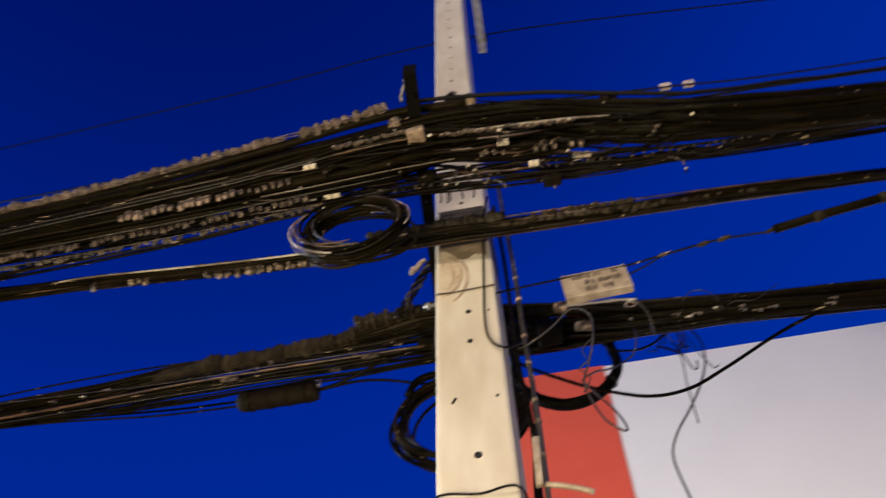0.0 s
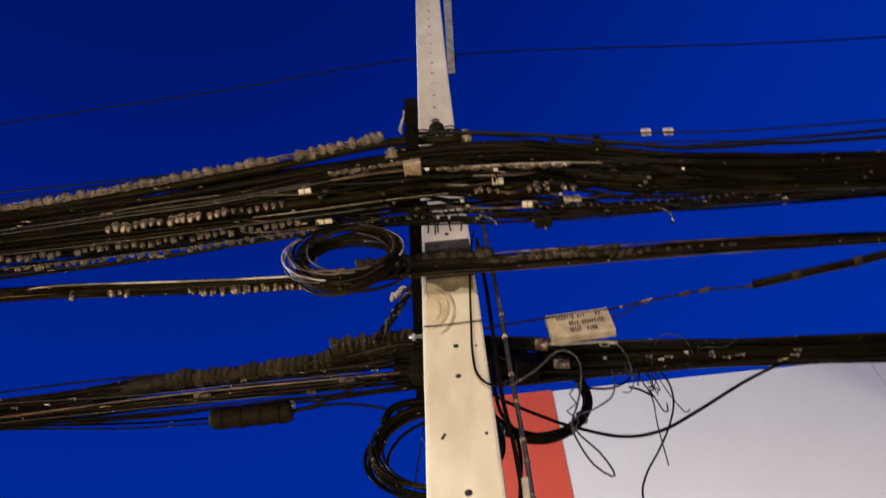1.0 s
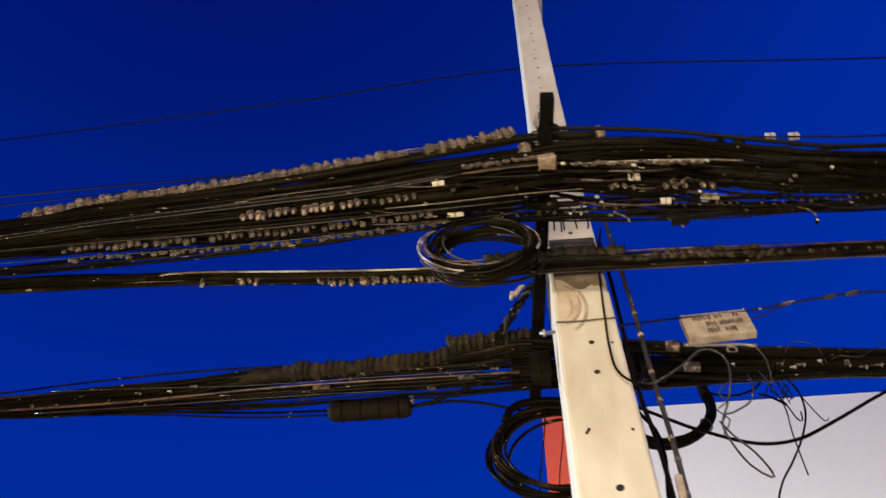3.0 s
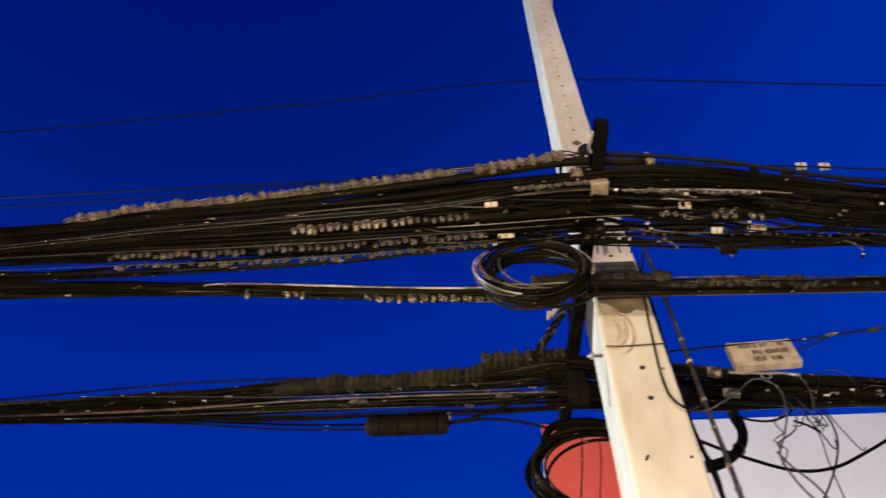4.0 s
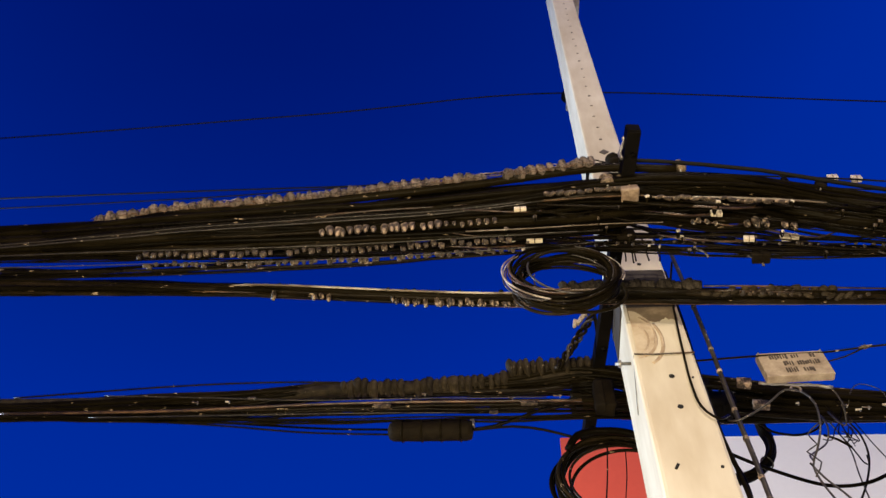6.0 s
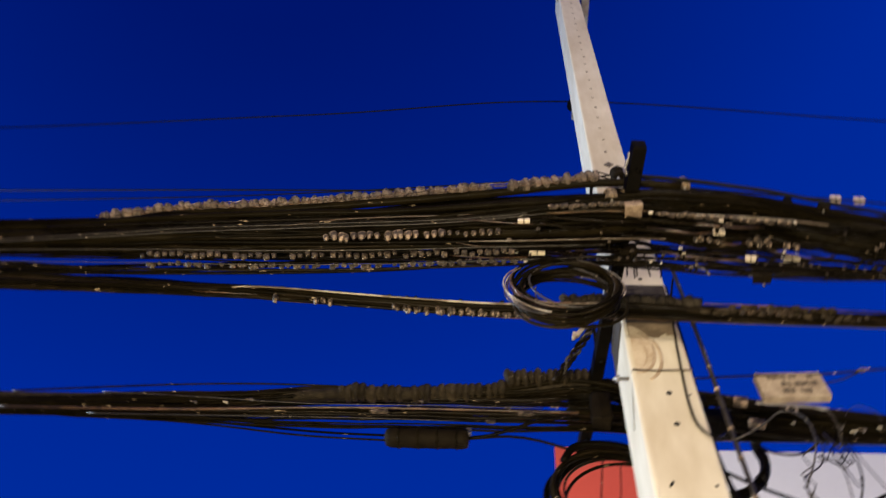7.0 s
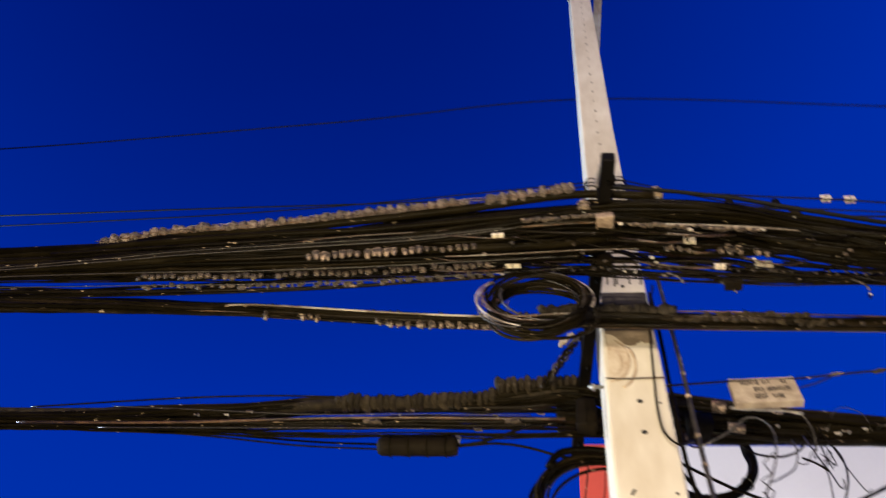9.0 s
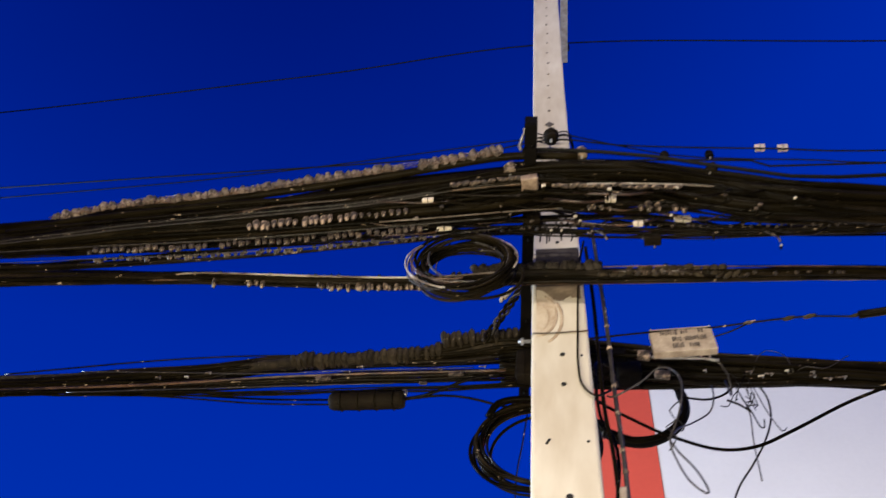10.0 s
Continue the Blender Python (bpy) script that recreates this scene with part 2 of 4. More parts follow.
bm.faces.new(rings[0][::-1])
bm.faces.new(rings[-1])
part("shaft", bm, CONCRETE, pole, "cream-lit concrete shaft", False)

# drilled holes with rust-dark rims down the front
for x, z, r in ((-0.338, 4.727, 0.011), (-0.337, 4.512, 0.011), (-0.330, 3.833, 0.013), (-0.243, 4.715, 0.005), (-0.236, 4.14, 0.006), (-0.345, 5.735, 0.010), (-0.30, 3.30, 0.012)):
    bm = bmesh.new()
    lathe(bm, ((r * 1.25, 0.0), (r * 1.25, 0.004), (r, 0.005), (r * 0.8, 0.003)), 12, Matrix.Translation(Vector((x, POLE_FRONT + 0.001, z)) - P) @ pose(0, 0, 0, 90))
    part("bolt_hole", bm, HOLE, pole, "dark drilled hole")
# chipped spot, and a row of small step marks higher up
bm = bmesh.new()
box(bm, Vector((-0.418, POLE_FRONT - 0.001, 4.145)) - P, (0.012, 0.006, 0.034), 0.002, pose(0, 0, 0, 0, 28, 0))
part("chip", bm, HOLE, pole)
for k in range(22):
    z = 7.55 + k * 0.235
    bm = bmesh.new()
    box(bm, Vector((-0.372 + 0.004 * math.sin(k * 2.1), POLE_FRONT - 0.001, z)) - P, (0.020, 0.006, 0.010 + 0.010 * (k % 4 == 0)), 0.002)
    part("step_mark", bm, SOOT, pole)
bm = bmesh.new()
v = [bm.verts.new(Vector((-0.372 + a, POLE_FRONT - y, 7.31 + b)) - P) for y in (-0.002, 0.005) for a, b in ((-0.036, 0), (0, -0.045), (0.036, 0), (0, 0.045))]
for f in ((3, 2, 1, 0), (4, 5, 6, 7), (0, 1, 5, 4), (1, 2, 6, 5), (2, 3, 7, 6), (3, 0, 4, 7)):
    bm.faces.new([v[i] for i in f])
part("diamond_plate", bm, SOOT, pole, "small dark diamond plate", False)
# galvanised wire hoops with a spool insulator
for z in (6.985, 7.045, 7.11):
    l, r, b = pole_section(z)
    bm = bmesh.new()
    e = 0.006
    tube(bm, smooth_path([(x, y, z + 0.004 * k) for k, (x, y) in enumerate(((l - e, b), (l - e, POLE_FRONT - e), (l + 0.12, POLE_FRONT - e - 0.004), (r + e, POLE_FRONT - e), (r + e, b + e), (l - e, b + e)))], 0.03), 0.005, 6, P)
    part("wire_hoop", bm, STEEL, pole, "thin dark wire hoop")
# dark band in place of the shade that the front cables cast here
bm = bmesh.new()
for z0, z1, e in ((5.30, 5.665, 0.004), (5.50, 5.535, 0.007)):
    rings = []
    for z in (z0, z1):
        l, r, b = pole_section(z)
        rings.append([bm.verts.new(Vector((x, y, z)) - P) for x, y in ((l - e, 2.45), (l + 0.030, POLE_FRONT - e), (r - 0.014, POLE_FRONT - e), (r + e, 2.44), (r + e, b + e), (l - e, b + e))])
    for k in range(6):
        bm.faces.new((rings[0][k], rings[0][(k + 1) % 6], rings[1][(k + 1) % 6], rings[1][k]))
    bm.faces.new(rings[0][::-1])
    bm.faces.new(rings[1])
part("shade_band", bm, BAND, pole, "grey band standing in for cable shade", False)
l, r, b = pole_section(3.64)
bm = bmesh.new()
tube(bm, smooth_path([(l - 0.004, b, 3.64), (l - 0.004, 2.416, 3.64), (-0.33, 2.414, 3.642), (r + 0.004, 2.416, 3.64), (r + 0.004, b, 3.64)], 0.03), 0.005, 6, P)
part("wire_hoop", bm, STEEL, pole, "thin dark wire hoop")
bm = bmesh.new()
tube(bm, smooth_path([(-0.49, 2.413, 4.895), (-0.40, 2.412, 4.888), (-0.30, 2.412, 4.892), (-0.20, 2.413, 4.897)]), 0.0045, 6, P)
part("tie_wire", bm, COPPER, pole, "thin rusty tie wire")
bm = bmesh.new()
tube(bm, smooth_path([(-0.492, 2.424, 4.893), (-0.501, 2.50, 4.72), (-0.503, 2.56, 4.62)]), 0.003, 5, P)
part("tie_wire", bm, GALV, pole)
bm = bmesh.new()
lathe(bm, ((0.009, -0.05), (0.009, 0.045), (0.019, 0.045), (0.019, 0.060), (0.009, 0.060), (0.009, 0.075)), 8, Matrix.Translation(Vector((-0.50, 2.50, 4.93)) - P) @ pose(0, 0, 0, 0, -90, 0))
part("bolt", bm, GALV, pole, "galvanised bolt through the side")
# brown patch and arcs below the lashed cables, coloured in for the coil's shadow
bm = bmesh.new()
outer = [Vector((-0.474 + 0.112 * math.cos(a) * (1 + 0.08 * math.sin(5 * a)), POLE_FRONT - 0.0028, 5.07 + 0.20 * math.sin(a))) - P for a in np.radians(np.linspace(-88, 88, 26))]
face = [bm.verts.new(q) for q in outer]
behind = [bm.verts.new(q + Vector((0, 0.006, 0))) for q in outer]
bm.faces.new(face)
for k in range(25):
    bm.faces.new((face[k + 1], face[k], behind[k], behind[k + 1]))
part("shade_patch", bm, COIL_SHADE, pole, "brown patch for the coil's shadow", False)
# brown patch with a ragged lower edge, just under the lashed cables
bm = bmesh.new()
upper = [Vector((x, POLE_FRONT - 0.0018, 5.30)) - P for x in np.linspace(-0.474, -0.226, 22)]
lower = [q + Vector((0, 0, -0.115 - 0.035 * noise.noise(Vector((q.x * 22, 1.3, 0))) - 0.02 * noise.noise(Vector((q.x * 70, 4.1, 0))))) for q in upper]
runs = [[bm.verts.new(q + Vector((0, dy, 0))) for q in run] for run, dy in ((upper, 0), (lower, 0), (lower, 0.005))]
for a, b in zip(runs, runs[1:]):
    for k in range(21):
        bm.faces.new((a[k], b[k], b[k + 1], a[k + 1]))
part("brown_patch", bm, PATCH_BROWN, pole, "brown patch with a ragged edge under the lashed cables", False)
for cx, cz, rad, lo, hi in ((-0.46, 5.05, 0.125, -80, 70), (-0.47, 5.03, 0.088, -70, 60), (-0.45, 5.02, 0.150, -70, 40)):
    bm = bmesh.new()
    tube(bm, [Vector((cx + rad * 0.78 * math.cos(a), POLE_FRONT + 0.0075, cz + rad * 1.35 * math.sin(a))) for a in np.radians(np.linspace(lo, hi, 16))], 0.0122, 10, P)
    part("shade_arc", bm, ARC_SHADE, pole, "faint brown arc of the coil's shadow")

# ---- steel crossarms ----
def crossarm(at, length, axis_turn, label, mat=STEEL, w=0.075, h=0.075):
    """An angle-iron arm that runs along y from its near end."""
    arm = thing("crossarm", at, label, "crossarm")
    arm.rotation_euler = (0, 0, radians(axis_turn))
    bm = bmesh.new()
    box(bm, (0, length / 2, 0), (w, length, 0.010), 0.002)
    part("bottom_flange", bm, mat, arm, "", False)
    bm = bmesh.new()
    box(bm, (-w / 2 + 0.005, length / 2, h / 2 + 0.006), (0.010, length, h), 0.002)
    part("web", bm, mat, arm, "", False)
    bm = bmesh.new()
    box(bm, (0.003, -0.002, h / 2 + 0.004), (w - 0.006, 0.008, h - 0.004), 0.003)
    part("end_plate", bm, mat, arm, "", False)
    for y in np.linspace(0.12, length - 0.12, 7):
        bm = bmesh.new()
        lathe(bm, ((0.013, -0.021), (0.013, -0.005), (0.007, -0.005), (0.007, 0.03)), 6, Matrix.Translation((0.008, y, 0)))
        part("bolt", bm, mat, arm)
    return arm


crossarm((-0.438, 1.515, 5.535), 2.08, 5.4, "dark steel crossarm bolted across the pole", STEEL, 0.068, 0.085)
crossarm((-0.045, 0.75, 12.82), 3.5, 2.6, "pale weathered upper crossarm near the pole top", GALV, 0.10, 0.10)
for z in (12.45, 12.75):
    bm = bmesh.new()
    lathe(bm, ((0.010, -0.06), (0.010, 0.03), (0.020, 0.03), (0.020, 0.042)), 8, Matrix.Translation(Vector((-0.485, 2.5, z)) - P) @ pose(0, 0, 0, 0, -90, 0))
    part("bolt", bm, GALV, pole, "galvanised bolt through the side")
# ---- cables ----
def strand(name, points, radius, mat, parent, sides=7, step=0.07, label=""):
    bm = bmesh.new()
    tube(bm, smooth_path(points, step), radius, sides, parent.matrix_world.translation if parent else (0, 0, 0))
    return part(name, bm, mat, parent, label)


def bundle(name, label, count, rows, radii, seed, mats, sides=6, jitter=0.25, core=None):
    """A loose bundle: rows are (x, y, z, half depth, half height) along it."""
    rng = random.Random(seed)
    top = thing(name, rows[len(rows) // 2][:3], label, "cable bundle", "cable bundles")
    bpy.context.view_layer.update()
    for i in range(count):
        a, r = rng.uniform(0, 2 * math.pi), math.sqrt(rng.random())
        u, v = r * math.cos(a), r * math.sin(a)
        pts = []
        for k, (x, y, z, sy, sz) in enumerate(rows):
            uu = u + rng.uniform(-jitter, jitter)
            vv = v + rng.uniform(-jitter, jitter)
            pts.append((x + rng.uniform(-0.1, 0.1) * (0 < k < len(rows) - 1), y + uu * sy, z + vv * sz))
        r, off = rng.choice(radii), Vector((i * 3.7, seed, 0))
        path = [q + Vector(noise.noise_vector(q * 2.3 + off)) * 0.010 + Vector(noise.noise_vector(q * 9 + off)) * 0.0025 for q in smooth_path(pts, 0.07)]
        bm = bmesh.new()
        tube(bm, path, r, sides, rows[len(rows) // 2][:3])
        part("cable", bm, rng.choice(mats), top)
    return top


FRONT_ROWS = [(-12, 2.0, 5.85, 0.10, 0.10), (-6, 1.98, 5.55, 0.06, 0.07), (-4, 1.97, 5.45, 0.055, 0.08), (-3, 1.965, 5.455, 0.08, 0.09), (-2.0, 1.965, 5.475, 0.11, 0.085),
              (-1.2, 1.93, 5.50, 0.13, 0.075), (-0.52, 1.882, 5.505, 0.132, 0.06), (0.0, 1.895, 5.465, 0.15, 0.065), (0.5, 1.92, 5.385, 0.10, 0.060), (1.0, 1.935, 5.225, 0.085, 0.08), (1.75, 1.95, 5.14, 0.065, 0.08), (3, 1.97, 5.0, 0.07, 0.10), (8, 2.0, 5.1, 0.1, 0.12)]
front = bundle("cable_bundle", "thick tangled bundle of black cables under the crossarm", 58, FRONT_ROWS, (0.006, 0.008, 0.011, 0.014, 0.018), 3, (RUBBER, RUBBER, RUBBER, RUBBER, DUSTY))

bundle("cable_bundle", "thick black cables leaving the crossarm end", 11, [(-0.55, 1.86, 5.565, 0.09, 0.03), (0.0, 1.86, 5.51, 0.09, 0.04), (0.5, 1.90, 5.42, 0.08, 0.05), (1.0, 1.91, 5.26, 0.07, 0.06), (1.75, 1.93, 5.17, 0.05, 0.06), (3, 1.95, 5.06, 0.05, 0.06), (5, 1.96, 5.0, 0.05, 0.06), (8, 2.0, 5.1, 0.06, 0.06)], (0.018, 0.022, 0.027), 14, (RUBBER,), 8, 0.15)

MID_ROWS = [(-12, 2.30, 6.3, 0.05, 0.08), (-7, 2.30, 5.83, 0.05, 0.07), (-5.2, 2.30, 5.63, 0.045, 0.06), (-4, 2.30, 5.50, 0.04, 0.055), (-3.3, 2.295, 5.45, 0.035, 0.035), (-2.45, 2.29, 5.365, 0.028, 0.028), (-1.66, 2.29, 5.265, 0.028, 0.026), (-1.06, 2.29, 5.205, 0.03, 0.03),
            (-0.47, 2.30, 5.235, 0.04, 0.035), (-0.15, 2.30, 5.21, 0.035, 0.035), (0.54, 2.29, 5.155, 0.026, 0.030), (1.1, 2.29, 5.12, 0.024, 0.028), (1.82, 2.29, 5.05, 0.024, 0.028), (3.2, 2.29, 4.95, 0.03, 0.03), (8, 2.3, 5.0, 0.05, 0.05)]
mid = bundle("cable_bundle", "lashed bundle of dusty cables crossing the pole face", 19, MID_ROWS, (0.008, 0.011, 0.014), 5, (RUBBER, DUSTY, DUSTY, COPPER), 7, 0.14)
# pale strands carry the lamp's highlight on the lashed cables as colour
strand("cable", [(-3.1, 2.30, 5.42), (-2.75, 2.275, 5.388), (-2.45, 2.246, 5.370), (-1.66, 2.246, 5.270), (-1.1, 2.246, 5.215), (-0.6, 2.25, 5.232)], 0.006, PALE, mid, label="cable coloured pale for a highlight")
strand("cable", [(-0.2, 2.30, 5.21), (0.1, 2.262, 5.197), (0.54, 2.256, 5.162), (1.1, 2.262, 5.128), (1.82, 2.268, 5.054), (3.2, 2.268, 4.95)], 0.0045, PALE, mid, label="cable coloured pale for a highlight")
strand("cable", [(-0.05, 2.255, 5.195), (0.3, 2.258, 5.165), (0.7, 2.262, 5.135)], 0.006, COPPER, mid, label="brown cable")

REAR_L = [(-12, 3.2, 5.75, 0.10, 0.10), (-6, 3.17, 5.44, 0.07, 0.075), (-4.2, 3.14, 5.39, 0.06, 0.060), (-3.5, 3.13, 5.405, 0.06, 0.068), (-2.8, 3.13, 5.447, 0.06, 0.066), (-2.26, 3.13, 5.504, 0.05, 0.046), (-1.57, 3.13, 5.518, 0.045, 0.040), (-1.09, 3.13, 5.535, 0.07, 0.055), (-0.65, 3.13, 5.56, 0.12, 0.07),
          (-0.12, 3.16, 5.42, 0.16, 0.13), (0.55, 3.12, 5.30, 0.09, 0.11), (1.2, 3.11, 5.24, 0.07, 0.075), (2.0, 3.10, 5.13, 0.06, 0.07), (3.5, 3.1, 5.0, 0.06, 0.07), (9, 3.1, 5.1, 0.1, 0.1)]
rear = bundle("cable_bundle", "bundle of black cables behind the pole", 24, REAR_L, (0.008, 0.010, 0.013, 0.016), 11, (RUBBER, RUBBER, DUSTY), 6, 0.12)
bundle("cable_bundle", "dense bundle of black cables leaving the rear of the crossarm", 24, [(-0.75, 3.16, 5.46, 0.12, 0.09), *REAR_L[9:]], (0.008, 0.011, 0.015, 0.018), 12, (RUBBER, RUBBER, RUBBER, DUSTY), 6, 0.2)
REAR_TO = [(-0.12, 3.14, 5.36, 0.10, 0.06), (0.55, 3.12, 5.27, 0.07, 0.06), (1.2, 3.10, 5.20, 0.05, 0.05), (2.0, 3.10, 5.10, 0.05, 0.05), (3.5, 3.1, 5.0, 0.05, 0.05), (9, 3.1, 5.1, 0.08, 0.08)]
bundle("cable_bundle", "flat run of black cables below the ribbed lumps", 12, [(-12, 3.2, 5.70, 0.06, 0.06), (-6, 3.15, 5.40, 0.05, 0.045), (-4.18, 3.11, 5.345, 0.05, 0.036), (-3.11, 3.10, 5.310, 0.05, 0.036), (-2.22, 3.10, 5.312, 0.05, 0.034), (-1.55, 3.10, 5.320, 0.05, 0.026), (-1.09, 3.10, 5.315, 0.05, 0.028), (-0.64, 3.10, 5.315, 0.06, 0.034), *REAR_TO], (0.008, 0.010, 0.013), 61, (RUBBER, RUBBER, DUSTY), 6, 0.12)
bundle("cable_bundle", "three thin black cables above the splice closure", 4, [(-12, 3.2, 5.66, 0.04, 0.03), (-6, 3.14, 5.36, 0.03, 0.02), (-4.15, 3.09, 5.291, 0.03, 0.014), (-3.08, 3.08, 5.244, 0.03, 0.012), (-2.2, 3.08, 5.209, 0.03, 0.010), (-1.55, 3.08, 5.210, 0.03, 0.010), (-1.1, 3.08, 5.209, 0.03, 0.012), (-0.65, 3.08, 5.22, 0.04, 0.016), *REAR_TO], (0.006, 0.008), 62, (RUBBER,), 6, 0.12)
# brown and grey strands put the rear cables' highlights into their colour
strand("cable", [(-4.2, 3.08, 5.31), (-3.1, 3.05, 5.275), (-2.3, 3.03, 5.285), (-1.9, 3.03, 5.292), (-1.4, 3.04, 5.30), (-0.7, 3.05, 5.30)], 0.008, COPPER, rear, label="brown cable")
strand("cable", [(-3.6, 3.08, 5.46), (-2.9, 3.05, 5.385), (-2.3, 3.04, 5.335), (-1.6, 3.045, 5.338), (-0.9, 3.05, 5.335)], 0.004, GREY, rear, label="cable coloured grey for a highlight")
strand("cable", [(-4.2, 3.10, 5.48), (-3.2, 3.08, 5.535), (-2.6, 3.08, 5.555), (-2.15, 3.09, 5.555)], 0.006, DUSTY, rear, label="brown cable")
strand("cable", [(-3.6, 3.06, 5.24), (-2.6, 3.04, 5.215), (-2.0, 3.04, 5.215), (-1.4, 3.05, 5.215)], 0.0035, GREY, rear, label="cable coloured grey for a highlight")

LOWER_ROWS = [(-12, 2.05, 5.75, 0.08, 0.08), (-4, 2.02, 5.40, 0.04, 0.05), (-2.4, 2.035, 5.385, 0.055, 0.04), (-1.2, 2.055, 5.43, 0.07, 0.04), (-0.52, 2.115, 5.47, 0.062, 0.05), (0.0, 2.10, 5.415, 0.09, 0.055), (0.4, 2.09, 5.335, 0.07, 0.045), (0.9, 2.065, 5.245, 0.05, 0.032), (1.75, 2.035, 5.150, 0.03, 0.024), (3, 2.0, 5.05, 0.05, 0.04), (8, 2.0, 5.1, 0.08, 0.06)]
bundle("cable_bundle", "lower layer of thin black cables under the crossarm", 16, LOWER_ROWS, (0.005, 0.007, 0.009), 8, (RUBBER, RUBBER, DUSTY), 6, 0.3)

# thick trunk cables inside the front bundle
trunk = random.Random(17)
for run, radius, count, sy, sz in (([(-9, 1.99, 5.72), (-5, 1.97, 5.50), (-3.38, 1.945, 5.455), (-2.9, 1.945, 5.505), (-2.1, 1.945, 5.535), (-1.66, 1.94, 5.580), (-1.17, 1.93, 5.640), (-0.72, 1.91, 5.655), (-0.34, 1.90, 5.655), (0.0, 1.91, 5.565), (0.37, 1.92, 5.41), (0.76, 1.93, 5.26), (1.75, 1.95, 5.12), (3, 1.97, 5.0), (8, 2.0, 5.1)], 0.025, 7, 0.05, 0.035),
                                   ([(-9, 2.0, 5.62), (-5, 1.99, 5.45), (-3.36, 1.99, 5.395), (-2.87, 1.99, 5.405), (-2.07, 1.985, 5.420), (-1.17, 1.98, 5.405), (-0.66, 1.975, 5.43), (-0.2, 1.96, 5.54), (0.2, 1.95, 5.51), (0.5, 1.95, 5.42), (0.9, 1.96, 5.29), (1.75, 1.97, 5.15), (3, 1.98, 4.98), (8, 2.0, 5.1)], 0.022, 6, 0.05, 0.022)):
    for k in range(count):
        u, v = trunk.uniform(-sy, sy), trunk.uniform(-sz, sz)
        strand("cable", [(x, y + u + trunk.uniform(-0.01, 0.01), z + v + trunk.uniform(-0.008, 0.008)) for x, y, z in run], radius * trunk.uniform(0.7, 1.1), RUBBER, front, 9, 0.08)

# parallel strands on the front of the bundle, coloured grey for its gloss
for k in range(4):
    strand("cable", [(x, y - 0.004 * k, z + 0.013 * k * f) for x, y, z, f in ((-6.0, 1.96, 5.40, 0.2), (-4.3, 1.93, 5.292, 0.5), (-3.25, 1.885, 5.288, 0.7), (-2.8, 1.87, 5.312, 1.0), (-2.39, 1.865, 5.330, 1.0), (-1.92, 1.86, 5.352, 0.9), (-1.46, 1.855, 5.375, 0.7), (-1.05, 1.845, 5.425, 0.4), (-0.76, 1.83, 5.465, 0.3), (-0.5, 1.82, 5.47, 0.2))], (0.0032, 0.0036, 0.0028, 0.0034)[k], (GREY, DUSTY, GREY, DUSTY)[k], front, label="cable coloured grey for a highlight")
strand("cable", [(-0.95, 1.805, 5.525), (-0.902, 1.80, 5.535), (-0.639, 1.79, 5.555), (-0.52, 1.785, 5.560)], 0.0055, COPPER, front, label="orange-brown cable")
strand("cable", [(-1.30, 1.93, 5.318), (-1.0, 1.93, 5.325), (-0.6, 1.93, 5.345), (-0.3, 1.94, 5.36)], 0.0032, PALE, front, label="thin pale wire")

# thin cables slung behind the front bundle, close before the pole
slung = random.Random(29)
for k in range(7):
    dz, r = slung.uniform(-0.10, 0.10), slung.choice((0.005, 0.007, 0.009))
    strand("cable", [(x, 2.13 + slung.uniform(-0.04, 0.04), z + dz * f + slung.uniform(-0.02, 0.02)) for x, z, f in ((-7.0, 5.55, 0.2), (-4.4, 5.40, 0.2), (-3.0, 5.37, 0.2), (-1.6, 5.45, 0.4), (-0.95, 5.54, 0.7), (-0.5, 5.63, 1.0), (-0.2, 5.62, 1.0), (0.2, 5.51, 0.8), (0.7, 5.37, 0.5), (1.4, 5.27, 0.3), (3.0, 5.13, 0.3))], r, slung.choice((RUBBER, RUBBER, DUSTY)), front)

# extra pale and brown strands in the front bundle
strand("cable", [(-3.6, 1.90, 5.42), (-2.5, 1.875, 5.44), (-1.7, 1.862, 5.455), (-1.05, 1.862, 5.47)], 0.009, DUSTY, front)
strand("cable", [(-2.5, 1.94, 5.44), (-2.0, 1.868, 5.44), (-1.4, 1.852, 5.455), (-0.95, 1.84, 5.45), (-0.6, 1.83, 5.455), (-0.3, 1.83, 5.45)], 0.005, COPPER, front, label="brown cable")
strand("cable", [(-0.35, 1.83, 5.43), (0.1, 1.84, 5.40), (0.5, 1.86, 5.35), (0.95, 1.89, 5.24), (1.6, 1.90, 5.15)], 0.005, PALE, front, label="cable coloured pale for a highlight")
strand("cable", [(-1.15, 1.80, 5.49), (-0.8, 1.79, 5.50), (-0.45, 1.785, 5.53)], 0.004, COPPER, front, label="brown cable")

strand("cable", [(-0.58, 2.85, 5.60), (-0.585, 2.80, 5.70), (-0.588, 2.80, 5.81)], 0.012, RUBBER, rear)

# single lines higher up
def single(points, radius, label, mat=WIRE):
    top = thing("overhead_wire", points[len(points) // 2], label, "wire", "overhead wires")
    strand("conductor", points, radius, mat, top, 6, 0.25)
    return top


single([(-30, 4.4, 13.6), (-12, 4.3, 12.85), (-4.3, 4.25, 13.12), (-0.2, 4.25, 13.55), (5.6, 4.25, 12.35), (14, 4.3, 11.9), (30, 4.4, 12.6)], 0.0105, "thin dark overhead wire tied to the upper crossarm")
